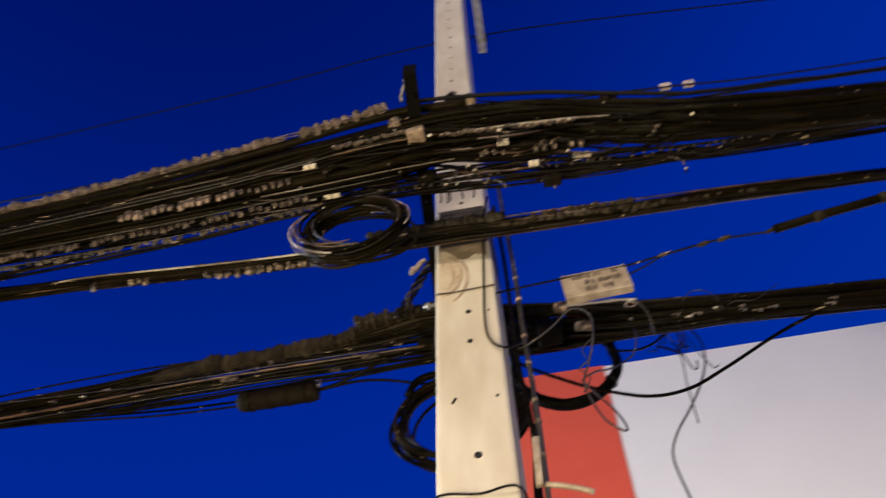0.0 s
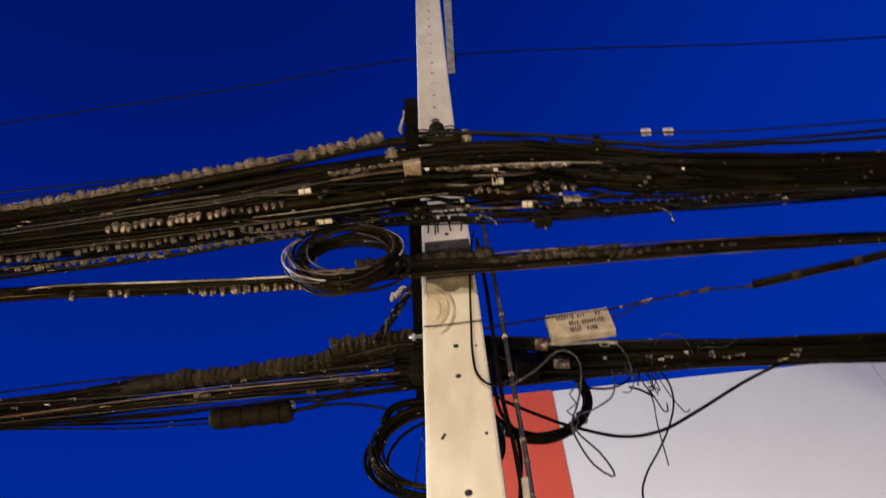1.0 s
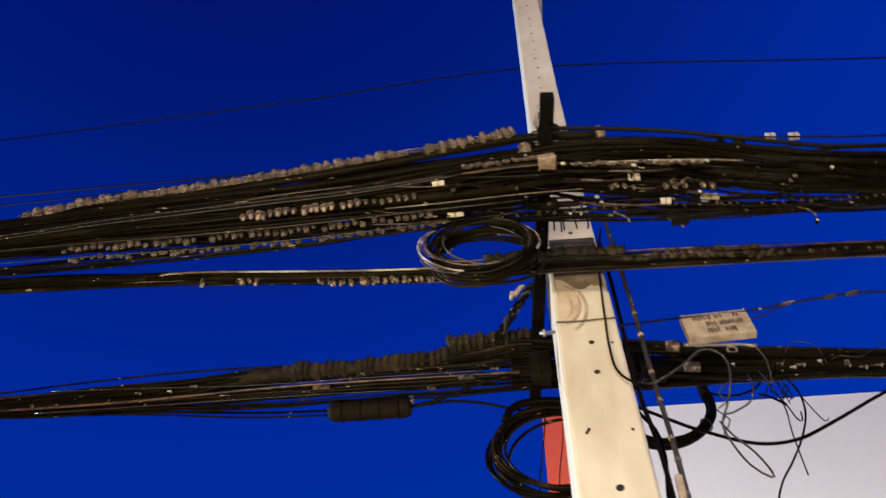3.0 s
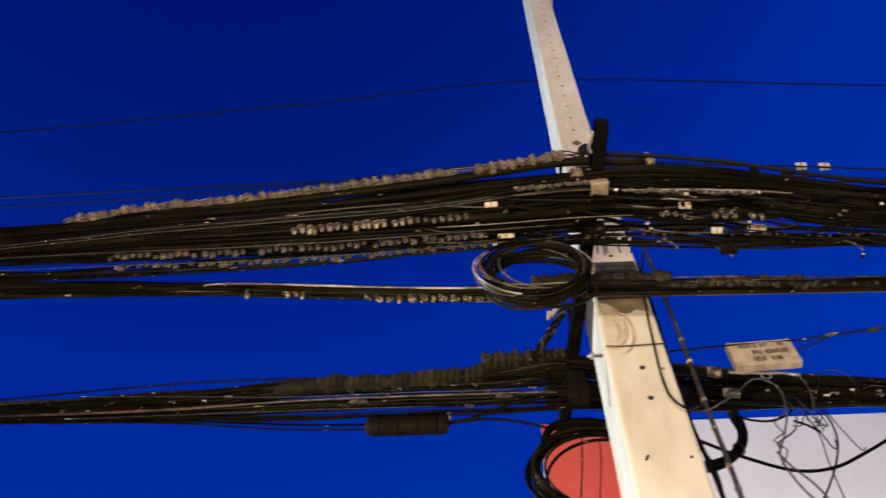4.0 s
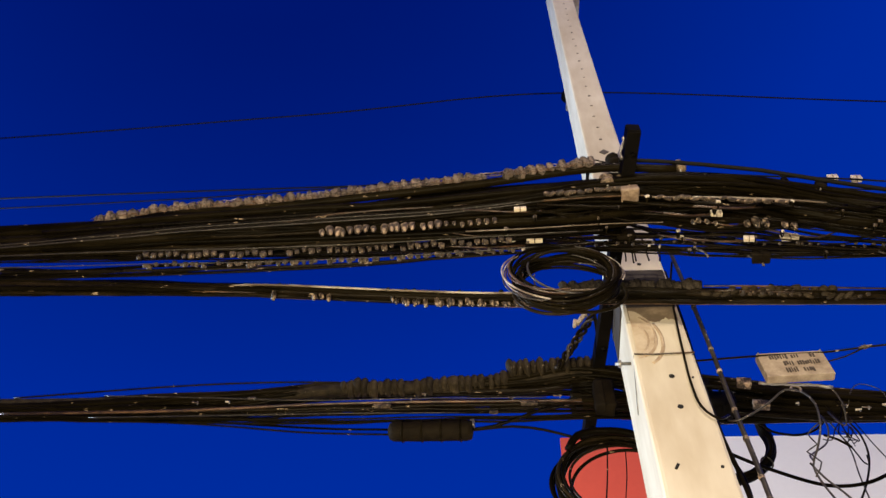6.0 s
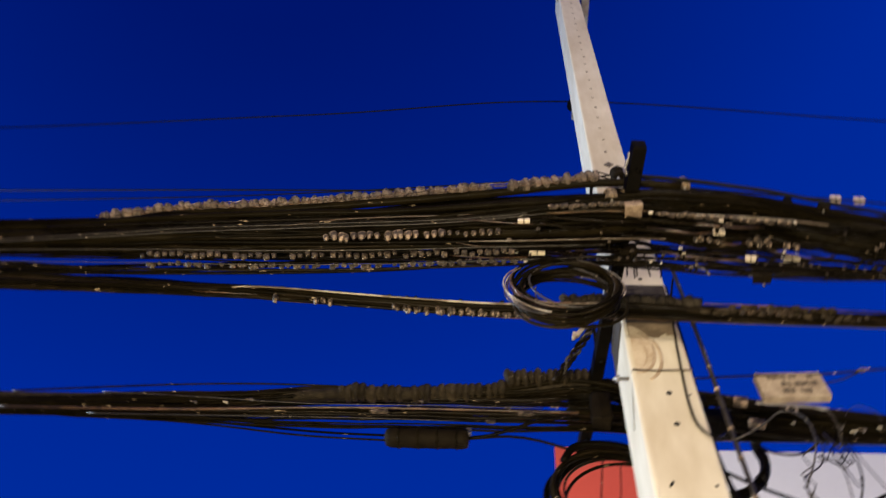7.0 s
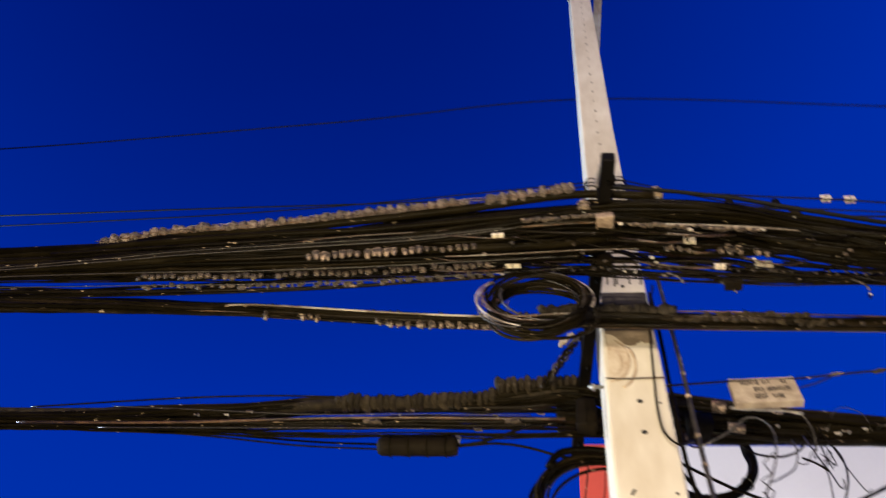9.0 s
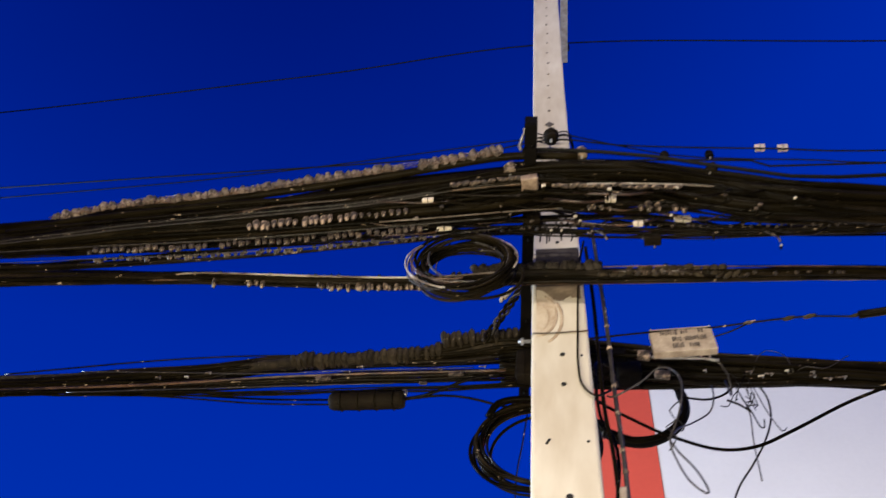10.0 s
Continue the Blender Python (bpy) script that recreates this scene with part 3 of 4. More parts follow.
single([(-12, 2.4, 6.95), (-5.0, 2.39, 6.88), (-3.4, 2.385, 6.86), (-1.2, 2.385, 6.84), (-0.5, 2.39, 7.0), (-0.2, 2.39, 6.98), (0.1, 2.36, 6.80), (1.0, 2.35, 6.60), (2.5, 2.35, 6.40), (9, 2.4, 6.2)], 0.006, "thin dark wire hitched round the pole")
single([(-12, 2.4, 6.6), (-4.5, 2.38, 6.70), (-2.4, 2.38, 6.80), (-0.5, 2.39, 7.05), (-0.2, 2.39, 7.04), (0.4, 2.36, 6.62), (1.2, 2.35, 6.42), (2.6, 2.35, 6.25), (9, 2.4, 6.2)], 0.005, "thin dark wire hitched round the pole")
single([(-0.25, 2.405, 6.66), (0.24, 2.3, 6.46), (0.9, 2.3, 6.36), (1.67, 2.3, 6.22), (8, 2.3, 6.0)], 0.007, "thin dark wire leaving the pole above the bundle")
single([(-0.50, 1.70, 5.600), (-0.30, 1.71, 5.595), (0.2, 1.74, 5.50), (0.85, 1.80, 5.31), (1.3, 1.84, 5.33), (1.9, 1.90, 5.37), (4, 1.95, 5.4), (9, 2, 5.6)], 0.011, "black cable leaving the crossarm end")

pin = thing("pin_insulator", (-0.2, 4.2, 12.82), "grey pin insulator at the upper crossarm end", "insulator")
bm = bmesh.new()
lathe(bm, ((0.02, 0.0), (0.02, 0.45), (0.07, 0.47), (0.09, 0.52), (0.05, 0.58), (0.08, 0.62), (0.05, 0.70), (0.03, 0.74)), 12, Matrix.Translation((0, 0.04, 0)))
part("body", bm, STEEL, pin)

# line with splices that carries the name plate
line = thing("support_wire", (0.4, 2.47, 4.95), "thin support wire with lumpy splices and a thick sleeve", "wire")
strand("wire", [(-0.24, 2.44, 4.86), (-0.16, 2.45, 4.88), (0.12, 2.482, 4.945), (0.44, 2.484, 4.965), (0.61, 2.44, 4.94), (0.89, 2.36, 4.88), (1.06, 2.33, 4.83), (1.27, 2.28, 4.81)], 0.0055, DUSTY, line)
strand("wire", [(0.44, 2.49, 4.90), (0.52, 2.46, 4.90), (0.61, 2.44, 4.935)], 0.004, DUSTY, line)
strand("sleeve", [(1.10, 2.32, 4.828), (1.20, 2.295, 4.815), (1.30, 2.275, 4.812), (1.58, 2.25, 4.83), (1.72, 2.24, 4.85), (2.4, 2.2, 4.95)], 0.021, RUBBER, line, 9)
for x, y, z, r in ((0.62, 2.437, 4.94, 0.011), (0.80, 2.385, 4.90, 0.012), (0.89, 2.36, 4.88, 0.013), (1.09, 2.325, 4.83, 0.012), (1.29, 2.277, 4.812, 0.030), (1.58, 2.25, 4.83, 0.029)):
    bm = bmesh.new()
    lathe(bm, ((r * 0.5, -0.030), (r * 0.8, -0.018), (r * 0.95, 0.0), (r * 0.75, 0.02), (r * 0.5, 0.032)), 10, Matrix.Translation(Vector((x, y, z)) - Vector((0.4, 2.47, 4.95))) @ pose(0, 0, 0, 0, 90, -15))
    part("splice", wobble(bm, 0.004, 60), MOTTLED_PALE if r < 0.0115 else MOTTLED_DARK, line)

# ---- lumps along the cables, most of them standing in for roosting birds ----
def lump_mesh(name, mat, size, seed, boxy=0.8, taper=0.14):
    """One uneven, boxy lump."""
    bm = bmesh.new()
    bmesh.ops.create_icosphere(bm, subdivisions=2, radius=1.0)
    off = Vector((seed * 7.3, seed * 1.7, 0))
    for v in bm.verts:
        q = Vector([math.copysign(abs(c) ** boxy, c) for c in v.co])
        q *= 1 + 0.16 * noise.noise(q * 1.5 + off) + 0.20 * noise.noise(q * 4.5 + off)
        q.x *= 0.9 + taper * q.z
        v.co = Vector((q.x * size[0], q.y * size[1], q.z * size[2]))
    me = bpy.data.meshes.new(name)
    bm.to_mesh(me)
    bm.free()
    me.materials.append(mat)
    me.shade_smooth()
    return me


def wrap(label, path, pitch, size, mat, seed, skip=0.0, lift=0.0, tilt=12, loose=1.0, boxy=0.8, taper=0.14):
    """Plain lumps set one beside another along a stretch of cable, mostly in place of birds."""
    rng = random.Random(seed)
    pts = smooth_path(path, 0.02)
    top = thing("lump_row", pts[0], label, "cable wrap", "cable wraps")
    meshes = [lump_mesh("wrap_turn", mat, size, seed + k, boxy, taper) for k in range(7)]
    run, want = 0.0, 0.0
    for a, b in zip(pts, pts[1:]):
        run += (b - a).length
        if run < want:
            continue
        want += pitch * rng.uniform(0.92, 1.08)
        if rng.random() < skip:
            continue
        ob = new("wrap_turn", rng.choice(meshes))
        ob.parent = top
        s = rng.uniform(0.78, 1.18)
        ob.matrix_basis = Matrix.Translation(b - pts[0] + Vector((0, rng.uniform(-0.008, 0.008), lift * s + rng.uniform(-0.006, 0.006)))) @ pose(0, 0, 0, loose * rng.uniform(-20, 20), rng.uniform(-tilt, tilt) - 8, loose * rng.uniform(-30, 30)) @ Matrix.Diagonal((s, s, s, 1))
    return top


TOP_LINE = [(-3.35, 1.90, 5.53), (-2.9, 1.875, 5.585), (-2.42, 1.86, 5.595), (-1.86, 1.85, 5.655), (-1.52, 1.83, 5.672), (-1.195, 1.815, 5.700)]
wrap("grey-brown lumps along the top cable in place of roosting birds", TOP_LINE, 0.032, (0.025, 0.034, 0.040), MOTTLED, 21, boxy=0.72, taper=-0.10)
wrap("grey-brown lumps along the top cable in place of roosting birds", [(-1.105, 1.80, 5.678), (-0.9, 1.785, 5.695), (-0.62, 1.765, 5.715)], 0.031, (0.025, 0.034, 0.044), MOTTLED, 22, boxy=0.72, taper=-0.10)
# added wires that dip into the lumps; their colour gives the bright specks
weave = random.Random(53)
specks = thing("speck_wire", TOP_LINE[3], "thin wires added along the top lumps for bright specks", "wire")
for lift, near in ((0.040, -0.006), (0.036, 0.010), (-0.034, -0.030), (-0.046, -0.022)):
    pts = smooth_path([*TOP_LINE, (-1.105, 1.80, 5.690), (-0.9, 1.785, 5.695), (-0.62, 1.765, 5.715)], 0.021)
    strand("wire", [q + Vector((0, near + weave.uniform(-0.006, 0.006), lift + weave.uniform(-0.012, 0.010))) for q in pts], 0.0026, PALE if lift > 0 else COPPER, specks, 4, 0.02)
strand("cable", [(-6, 1.93, 5.6), (-4.2, 1.93, 5.50), *[(x, y + 0.01, z - 0.045) for x, y, z in TOP_LINE], (-0.62, 1.775, 5.675), (-0.2, 1.77, 5.62)], 0.024, RUBBER, front, 8)
wrap("row of pale lumps in place of roosting birds", [(-2.06, 1.90, 5.305), (-1.7, 1.895, 5.315), (-1.44, 1.89, 5.328)], 0.040, (0.020, 0.014, 0.040), MOTTLED_PALE, 23, tilt=6, loose=0.4, taper=0.30)
wrap("row of small pale lumps in place of roosting birds", [(-1.42, 1.90, 5.345), (-1.15, 1.895, 5.360)], 0.044, (0.014, 0.012, 0.022), MOTTLED_PALE, 24, tilt=6, loose=0.4, taper=0.3)
wrap("row of small brown lumps under the bundle in place of birds", [(-3.05, 1.985, 5.278), (-2.4, 1.99, 5.272), (-1.78, 1.995, 5.290), (-1.06, 1.985, 5.310)], 0.043, (0.016, 0.012, 0.016), MOTTLED_PALE, 25, 0.04, tilt=3, loose=0.2, boxy=0.5)
wrap("row of small pale lumps under the bundle in place of birds", [(-3.02, 2.035, 5.262), (-2.4, 2.04, 5.250), (-1.78, 2.045, 5.268), (-1.0, 2.035, 5.300)], 0.033, (0.015, 0.012, 0.012), MOTTLED_PALE, 26, 0.10, tilt=25, loose=0.8, boxy=0.6)
strand("cable", [(-4.2, 1.99, 5.33), (-3.05, 1.968, 5.300), (-2.4, 1.972, 5.294), (-1.78, 1.978, 5.313), (-1.06, 1.97, 5.332), (-0.6, 1.98, 5.37)], 0.0035, GREY, front)
strand("cable", [(-4.2, 2.04, 5.30), (-3.02, 2.018, 5.246), (-2.4, 2.022, 5.236), (-1.78, 2.028, 5.253), (-1.0, 2.02, 5.286), (-0.6, 2.03, 5.34)], 0.0030, GREY, front, label="thin grey wire")
strand("cable", [(-6, 2.06, 5.42), (-4, 2.07, 5.31), (-3.0, 2.075, 5.275), (-2.4, 2.085, 5.282), (-1.78, 2.09, 5.305), (-0.98, 2.08, 5.345), (-0.5, 2.08, 5.42), (0.2, 2.10, 5.34), (0.8, 2.10, 5.25), (1.7, 2.05, 5.14)], 0.008, DUSTY, front)
strand("cable", [(-6, 2.0, 5.42), (-3.0, 2.0, 5.285), (-2.4, 2.01, 5.29), (-1.78, 2.02, 5.305), (-1.12, 2.0, 5.335), (-0.5, 2.02, 5.42)], 0.008, RUBBER, front)
wrap("row of dark ribbed lumps on the rear cable in place of birds", [(-2.13, 3.095, 5.490), (-1.57, 3.095, 5.505), (-1.14, 3.09, 5.535)], 0.042, (0.030, 0.050, 0.047), MOTTLED_DARK, 27, tilt=5, loose=0.15)
wrap("row of thick dark lumps near the crossarm in place of birds", [(-1.12, 3.05, 5.580), (-0.9, 3.04, 5.590), (-0.60, 3.03, 5.600)], 0.038, (0.028, 0.058, 0.058), MOTTLED_DARK, 28, tilt=8, loose=0.3)
strand("cable", [(-6, 3.12, 5.5), (-4.2, 3.12, 5.44), (-2.9, 3.12, 5.45), (-2.13, 3.10, 5.490), (-1.57, 3.10, 5.505), (-1.14, 3.095, 5.535), (-0.55, 3.06, 5.57)], 0.038, MOTTLED_DARK, rear, 10)
wrap("matted grey lumps on the cables at the pole in place of birds", [(-0.82, 2.27, 5.275), (-0.47, 2.28, 5.285), (-0.12, 2.27, 5.255)], 0.026, (0.026, 0.036, 0.036), MATTED, 29, boxy=0.7)
wrap("ragged brown crust along the lashed cables", [(-0.12, 2.264, 5.180), (0.1, 2.260, 5.170), (0.34, 2.260, 5.148), (0.62, 2.264, 5.118)], 0.034, (0.030, 0.010, 0.011), MOTTLED_DARK, 47, 0.35, boxy=0.6)
# brown strand colours in the copper highlights along the lashed cables
strand("cable", [(-0.1, 2.25, 5.232), (0.15, 2.248, 5.215), (0.5, 2.25, 5.185), (1.0, 2.255, 5.15), (1.6, 2.26, 5.09)], 0.005, COPPER, mid, label="brown cable")
wrap("crusty lumps on the lashed cables in place of birds", [(0.02, 2.27, 5.205), (0.25, 2.27, 5.20), (0.52, 2.27, 5.175)], 0.040, (0.028, 0.026, 0.026), MOTTLED_DARK, 30, 0.1)
wrap("crusty lumps under the lashed cables in place of birds", [(-1.72, 2.28, 5.225), (-1.4, 2.28, 5.19), (-1.0, 2.28, 5.165), (-0.7, 2.28, 5.19)], 0.031, (0.014, 0.016, 0.026), MOTTLED_PALE, 31, 0.03)
wrap("three crusty lumps under the lashed cables in place of birds", [(-2.15, 2.28, 5.283), (-2.03, 2.28, 5.268)], 0.05, (0.015, 0.015, 0.034), MOTTLED_PALE, 32)
wrap("single pale lump under the lashed cables in place of a bird", [(-2.37, 2.28, 5.31), (-2.35, 2.28, 5.308)], 0.06, (0.015, 0.015, 0.042), MOTTLED_PALE, 33)
wrap("pale binding on a front cable", [(-0.90, 1.80, 5.43), (-0.65, 1.79, 5.45), (-0.48, 1.79, 5.445)], 0.038, (0.027, 0.013, 0.014), MOTTLED_PALE, 34)
wrap("pale binding on a front cable", [(-0.34, 1.815, 5.39), (-0.1, 1.82, 5.37), (0.30, 1.84, 5.33)], 0.045, (0.032, 0.010, 0.010), MOTTLED_PALE, 35)
wrap("brown ragged lumps under the front cables in place of birds", [(-0.175, 1.92, 5.325), (-0.03, 1.925, 5.305)], 0.040, (0.013, 0.013, 0.024), MOTTLED_PALE, 36, taper=0.3)
wrap("brown ragged lumps under the front cables in place of birds", [(0.09, 1.95, 5.335), (0.2, 1.95, 5.325), (0.33, 1.955, 5.300)], 0.046, (0.019, 0.018, 0.036), MOTTLED_PALE, 40, 0.1, taper=0.3)

wrap("small pale specks along the lashed cables", [(0.0, 2.262, 5.178), (0.5, 2.262, 5.135), (1.1, 2.265, 5.10)], 0.034, (0.013, 0.010, 0.008), MOTTLED_PALE, 37, 0.35)
wrap("small dark crusts along the lashed cables", [(-2.4, 2.265, 5.385), (-1.66, 2.262, 5.288), (-1.1, 2.262, 5.235), (-0.85, 2.262, 5.24)], 0.042, (0.013, 0.012, 0.012), MOTTLED_DARK, 38, 0.3)
# pale specks stand in for highlights along the lower cables
wrap("small pale specks for highlights on the lower cables", [(-0.9, 2.06, 5.36), (-0.5, 2.06, 5.36), (0.0, 2.05, 5.335), (0.4, 2.05, 5.285), (0.9, 2.03, 5.205), (1.6, 2.01, 5.12)], 0.036, (0.010, 0.008, 0.008), MOTTLED_PALE, 39, 0.30)

# ---- cable coils ----
def coil(label, centre, radius, depth, count, thick, seed, mats, squash=1.0, lean=0.0, start=0, sweep=360, ties=(), spread=0.08):
    """Spare cable wound into a hanging ring that faces the road."""
    rng = random.Random(seed)
    top = thing("cable_coil", centre, label, "cable coil", "cable coils")
    c = Vector(centre)
    for i in range(count):
        r = radius * rng.uniform(1 - 1.5 * spread, 1 + 0.5 * spread)
        dy, dx, dz = rng.uniform(-depth, depth), 0.4 * spread * rng.uniform(-1, 1), 0.3 * spread * rng.uniform(-1, 1)
        ph = rng.uniform(0, 6)
        pts = []
        n = 26
        for k in range(n + 1):
            a = radians(start + sweep * k / n)
            w = 1 + 0.03 * math.sin(2 * a + ph)
            z = r * squash * math.sin(a) * w
            pts.append(c + Vector((dx + r * math.cos(a) * w, dy + 0.03 * math.sin(a + ph) - lean * z, dz + z)))
        strand("loop", pts, thick * rng.uniform(0.75, 1.2), rng.choice(mats), top, 7, 0.04)
    for a in ties:
        a = radians(a)
        at = Vector((radius * 0.97 * math.cos(a), -lean * radius * squash * math.sin(a), radius * 0.97 * squash * math.sin(a)))
        bm = bmesh.new()
        lathe(bm, ((0.030, -0.016), (0.036, -0.012), (0.036, 0.012), (0.030, 0.016)), 10, Matrix.Translation(at) @ pose(0, 0, 0, 0, -math.degrees(a), 0))
        part("tie", bm, STEEL, top, "dark tape tie")
    return top


coil("large hanging coil of spare dark and pale cable", (-0.815, 2.05, 5.025), 0.250, 0.045, 18, 0.0080, 41, (RUBBER, RUBBER, RUBBER, DUSTY), 0.84, spread=0.075)
coil("thin pale loops of spare wire on the coil", (-0.845, 2.0, 5.005), 0.262, 0.02, 3, 0.0036, 42, (PALE, PALE, GREY), 0.84, 0, 130, 130, spread=0.13)
# pale colour stands for the lit strands on the coil's right side
coil("thin pale loops of spare wire on the coil", (-0.81, 2.0, 5.02), 0.246, 0.02, 5, 0.0040, 46, (PALE, GREY), 0.84, 0, -20, 95, spread=0.12)
coil("thin brown loops of spare wire on the coil", (-0.825, 2.0, 5.01), 0.246, 0.02, 7, 0.0048, 45, (COPPER, COPPER, GREY), 0.84, 0, 165, 125, spread=0.15)
coil("large black cable coil behind the pole", (-0.52, 3.2, 4.83), 0.34, 0.04, 12, 0.010, 43, (RUBBER, RUBBER, DUSTY), 0.92)

# ---- splice closure behind ----
case = thing("splice_closure", (-1.56, 3.12, 5.145), "black ribbed cable splice closure hanging from the cables", "splice closure")
bm = bmesh.new()
lathe(bm, ((0.020, -0.245), (0.046, -0.235), (0.057, -0.21), (0.059, -0.15), (0.057, -0.14), (0.060, -0.05), (0.058, 0.0), (0.060, 0.06), (0.058, 0.14), (0.060, 0.20), (0.052, 0.232), (0.020, 0.24)), 18, pose(0, 0, 0, 0, 90, 0))
part("body", bm, BROWN, case)
for x in (-0.16, -0.05, 0.06, 0.17):
    bm = bmesh.new()
    lathe(bm, ((0.060, -0.006), (0.065, -0.004), (0.065, 0.004), (0.060, 0.006)), 18, Matrix.Translation((x, 0, 0)) @ pose(0, 0, 0, 0, 90, 0))
    part("band", bm, RUBBER, case)
bm = bmesh.new()
box(bm, (0.235, -0.02, 0.035), (0.03, 0.03, 0.05), 0.006)
part("end_clip", bm, GALV, case, "pale metal end clip")
flakes = random.Random(8)
for k in range(9):
    bm = bmesh.new()
    a = flakes.uniform(1.2, 2.4)
    box(bm, (flakes.uniform(-0.2, 0.22), -0.060 * math.cos(a) * 0.9, 0.061 * math.sin(a)), (flakes.uniform(0.012, 0.035), 0.012, flakes.uniform(0.006, 0.012)), 0.002)
    part("crust", wobble(bm, 0.003, 60), flakes.choice((MOTTLED, MATTED, MOTTLED_PALE)), case, "flake of pale crust")
strand("tail", [(-1.33, 3.12, 5.15), (-1.2, 3.11, 5.165), (-1.05, 3.08, 5.20), (-0.9, 3.06, 5.25), (-0.7, 3.05, 5.25)], 0.010, DUSTY, case)
strand("tail", [(-1.33, 3.12, 5.145), (-1.1, 3.12, 5.17), (-0.92, 3.14, 5.16), (-0.7, 3.16, 5.10), (-0.55, 3.18, 5.12)], 0.008, RUBBER, case)
strand("tail", [(-1.79, 3.12, 5.16), (-2.2, 3.13, 5.19), (-2.9, 3.14, 5.27), (-4, 3.15, 5.36)], 0.007, RUBBER, case)
strand("tail", [(-1.79, 3.12, 5.12), (-2.3, 3.13, 5.16), (-3.0, 3.14, 5.26), (-4, 3.15, 5.35)], 0.006, RUBBER, case)

# ---- name plate ----
plate = thing("name_plate", (0.281, 2.495, 4.884), "small tarnished metal name plate hung on a wire", "sign plate")
plate_turn = pose(0, 0, 0, 0, -3, 0)
bm = bmesh.new()
box(bm, (0, 0.010, 0), (0.320, 0.044, 0.180), 0.004, plate_turn)
panel = part("panel", bm, PLATE, plate, "", False)
letters = random.Random(5)
for x, z, w, h in [(dx, z, w, 0.036) for z, xs in ((0.054, ((-0.065, 0.09), (0.015, 0.04), (0.10, 0.03))), (0.004, ((-0.03, 0.05), (0.065, 0.11))), (-0.048, ((-0.03, 0.06), (0.05, 0.055)))) for dx, w in xs]:
    k = max(2, int(w / 0.0115))
    for j in range(k):
        bm = bmesh.new()
        box(bm, plate_turn @ Vector((x - w / 2 + (j + 0.5) * w / k, -0.0135, z + letters.uniform(-0.003, 0.003))), (w / k * letters.uniform(0.35, 0.8), 0.003, h * letters.uniform(0.6, 1.0)), 0, plate_turn)
        part("lettering_bar", bm, INK, panel, "", False)
for x in (-0.15, 0.15):
    bm = bmesh.new()
    tube(bm, smooth_path([plate_turn @ Vector((x, -0.002, 0.07)), plate_turn @ Vector((x, -0.016, 0.088)), plate_turn @ Vector((x + 0.005, 0.005, 0.104))], 0.01), 0.004, 6)
    part("hook", bm, GALV, plate)

# ---- small boxes, tags and insulators ----
def tag_box(at, size, label, mat=PLASTIC, turn=(0, 0, 0), name="cable_tag", category="cable tag"):
    top = thing(name, at, label, category, {"cable_tag": "cable tags", "junction_block": "junction blocks", "terminal_box": "terminal boxes"}.get(name, ""))
    bm = bmesh.new()
    box(bm, (0, 0, 0), size, min(size) * 0.15, pose(0, 0, 0, *turn))
    part("body", wobble(bm, min(size) * (0.10 if mat is PLASTIC else 0.22), 45 if mat is PLASTIC else 24), mat, top)
    bm = bmesh.new()
    box(bm, (0, 0, 0), (size[0] * 0.07, size[1] + 0.004, size[2] + 0.004), 0.001, pose(0, 0, 0, *turn))
    part("strap", bm, MOTTLED_PALE if mat is PLASTIC else mat, top)
    return top


for at, size, turn in (((-1.081, 2.030, 5.400), (0.068, 0.02, 0.040), (0, 2, 0)), ((-1.02, 1.835, 5.360), (0.062, 0.018, 0.024), (0, -2, 0)), ((-0.908, 2.020, 5.415), (0.062, 0.018, 0.026), (0, 0, 0)), ((-0.95, 2.01, 5.335), (0.08, 0.02, 0.018), (0, 0, 0)),
                       ((-0.058, 1.895, 5.352), (0.026, 0.02, 0.040), (0, 4, 0)), ((-0.028, 1.895, 5.348), (0.024, 0.02, 0.040), (0, 4, 0)), ((0.085, 1.96, 5.20), (0.050, 0.02, 0.030), (0, 6, 0)), ((0.330, 2.045, 5.345), (0.085, 0.02, 0.044), (0, -3, 0)),
                       ((1.013, 2.36, 6.625), (0.065, 0.03, 0.055), (0, 2, 0)), ((1.153, 2.36, 6.60), (0.065, 0.03, 0.055), (0, 2, 0)), ((-1.0, 3.02, 5.25), (0.095, 0.02, 0.022), (0, 0, 0)), ((-1.84, 3.02, 5.25), (0.10, 0.02, 0.022), (0, -2, 0)), ((-1.2, 3.03, 5.19), (0.05, 0.02, 0.014), (0, 0, 0)), ((0.0, 3.02, 5.12), (0.095, 0.02, 0.034), (0, 0, 0))):
    if at[1] > 2.9:
        tag_box(at, size, "small grimy plastic tag on a rear cable", MOTTLED_PALE, turn)
    else:
        tag_box(at, size, "small yellowed plastic tag clipped on a cable", turn=turn)


def insulator(at, scale, mat, label, turn=(0, 0, 0)):
    top = thing("insulator", at, label, "insulator", "insulators")
    m = pose(0, 0, 0, *turn)
    bm = bmesh.new()
    lathe(bm, [(r * scale, z * scale) for r, z in ((0.4, -1.0), (0.75, -0.95), (0.8, -0.6), (0.5, -0.45), (0.5, -0.15), (0.85, 0.0), (0.85, 0.35), (0.55, 0.5), (0.6, 0.9), (0.3, 1.0))], 14, m)
    part("body", wobble(bm, scale * 0.16, 28), mat, top)
    bm = bmesh.new()
    lathe(bm, [(0.16 * scale, -1.5 * scale), (0.16 * scale, 1.5 * scale)], 8, m)
    part("pin", bm, GALV, top)
    return top


insulator((-0.570, 1.775, 5.53), 0.044, MOTTLED_PALE, "beige porcelain insulator under the crossarm")
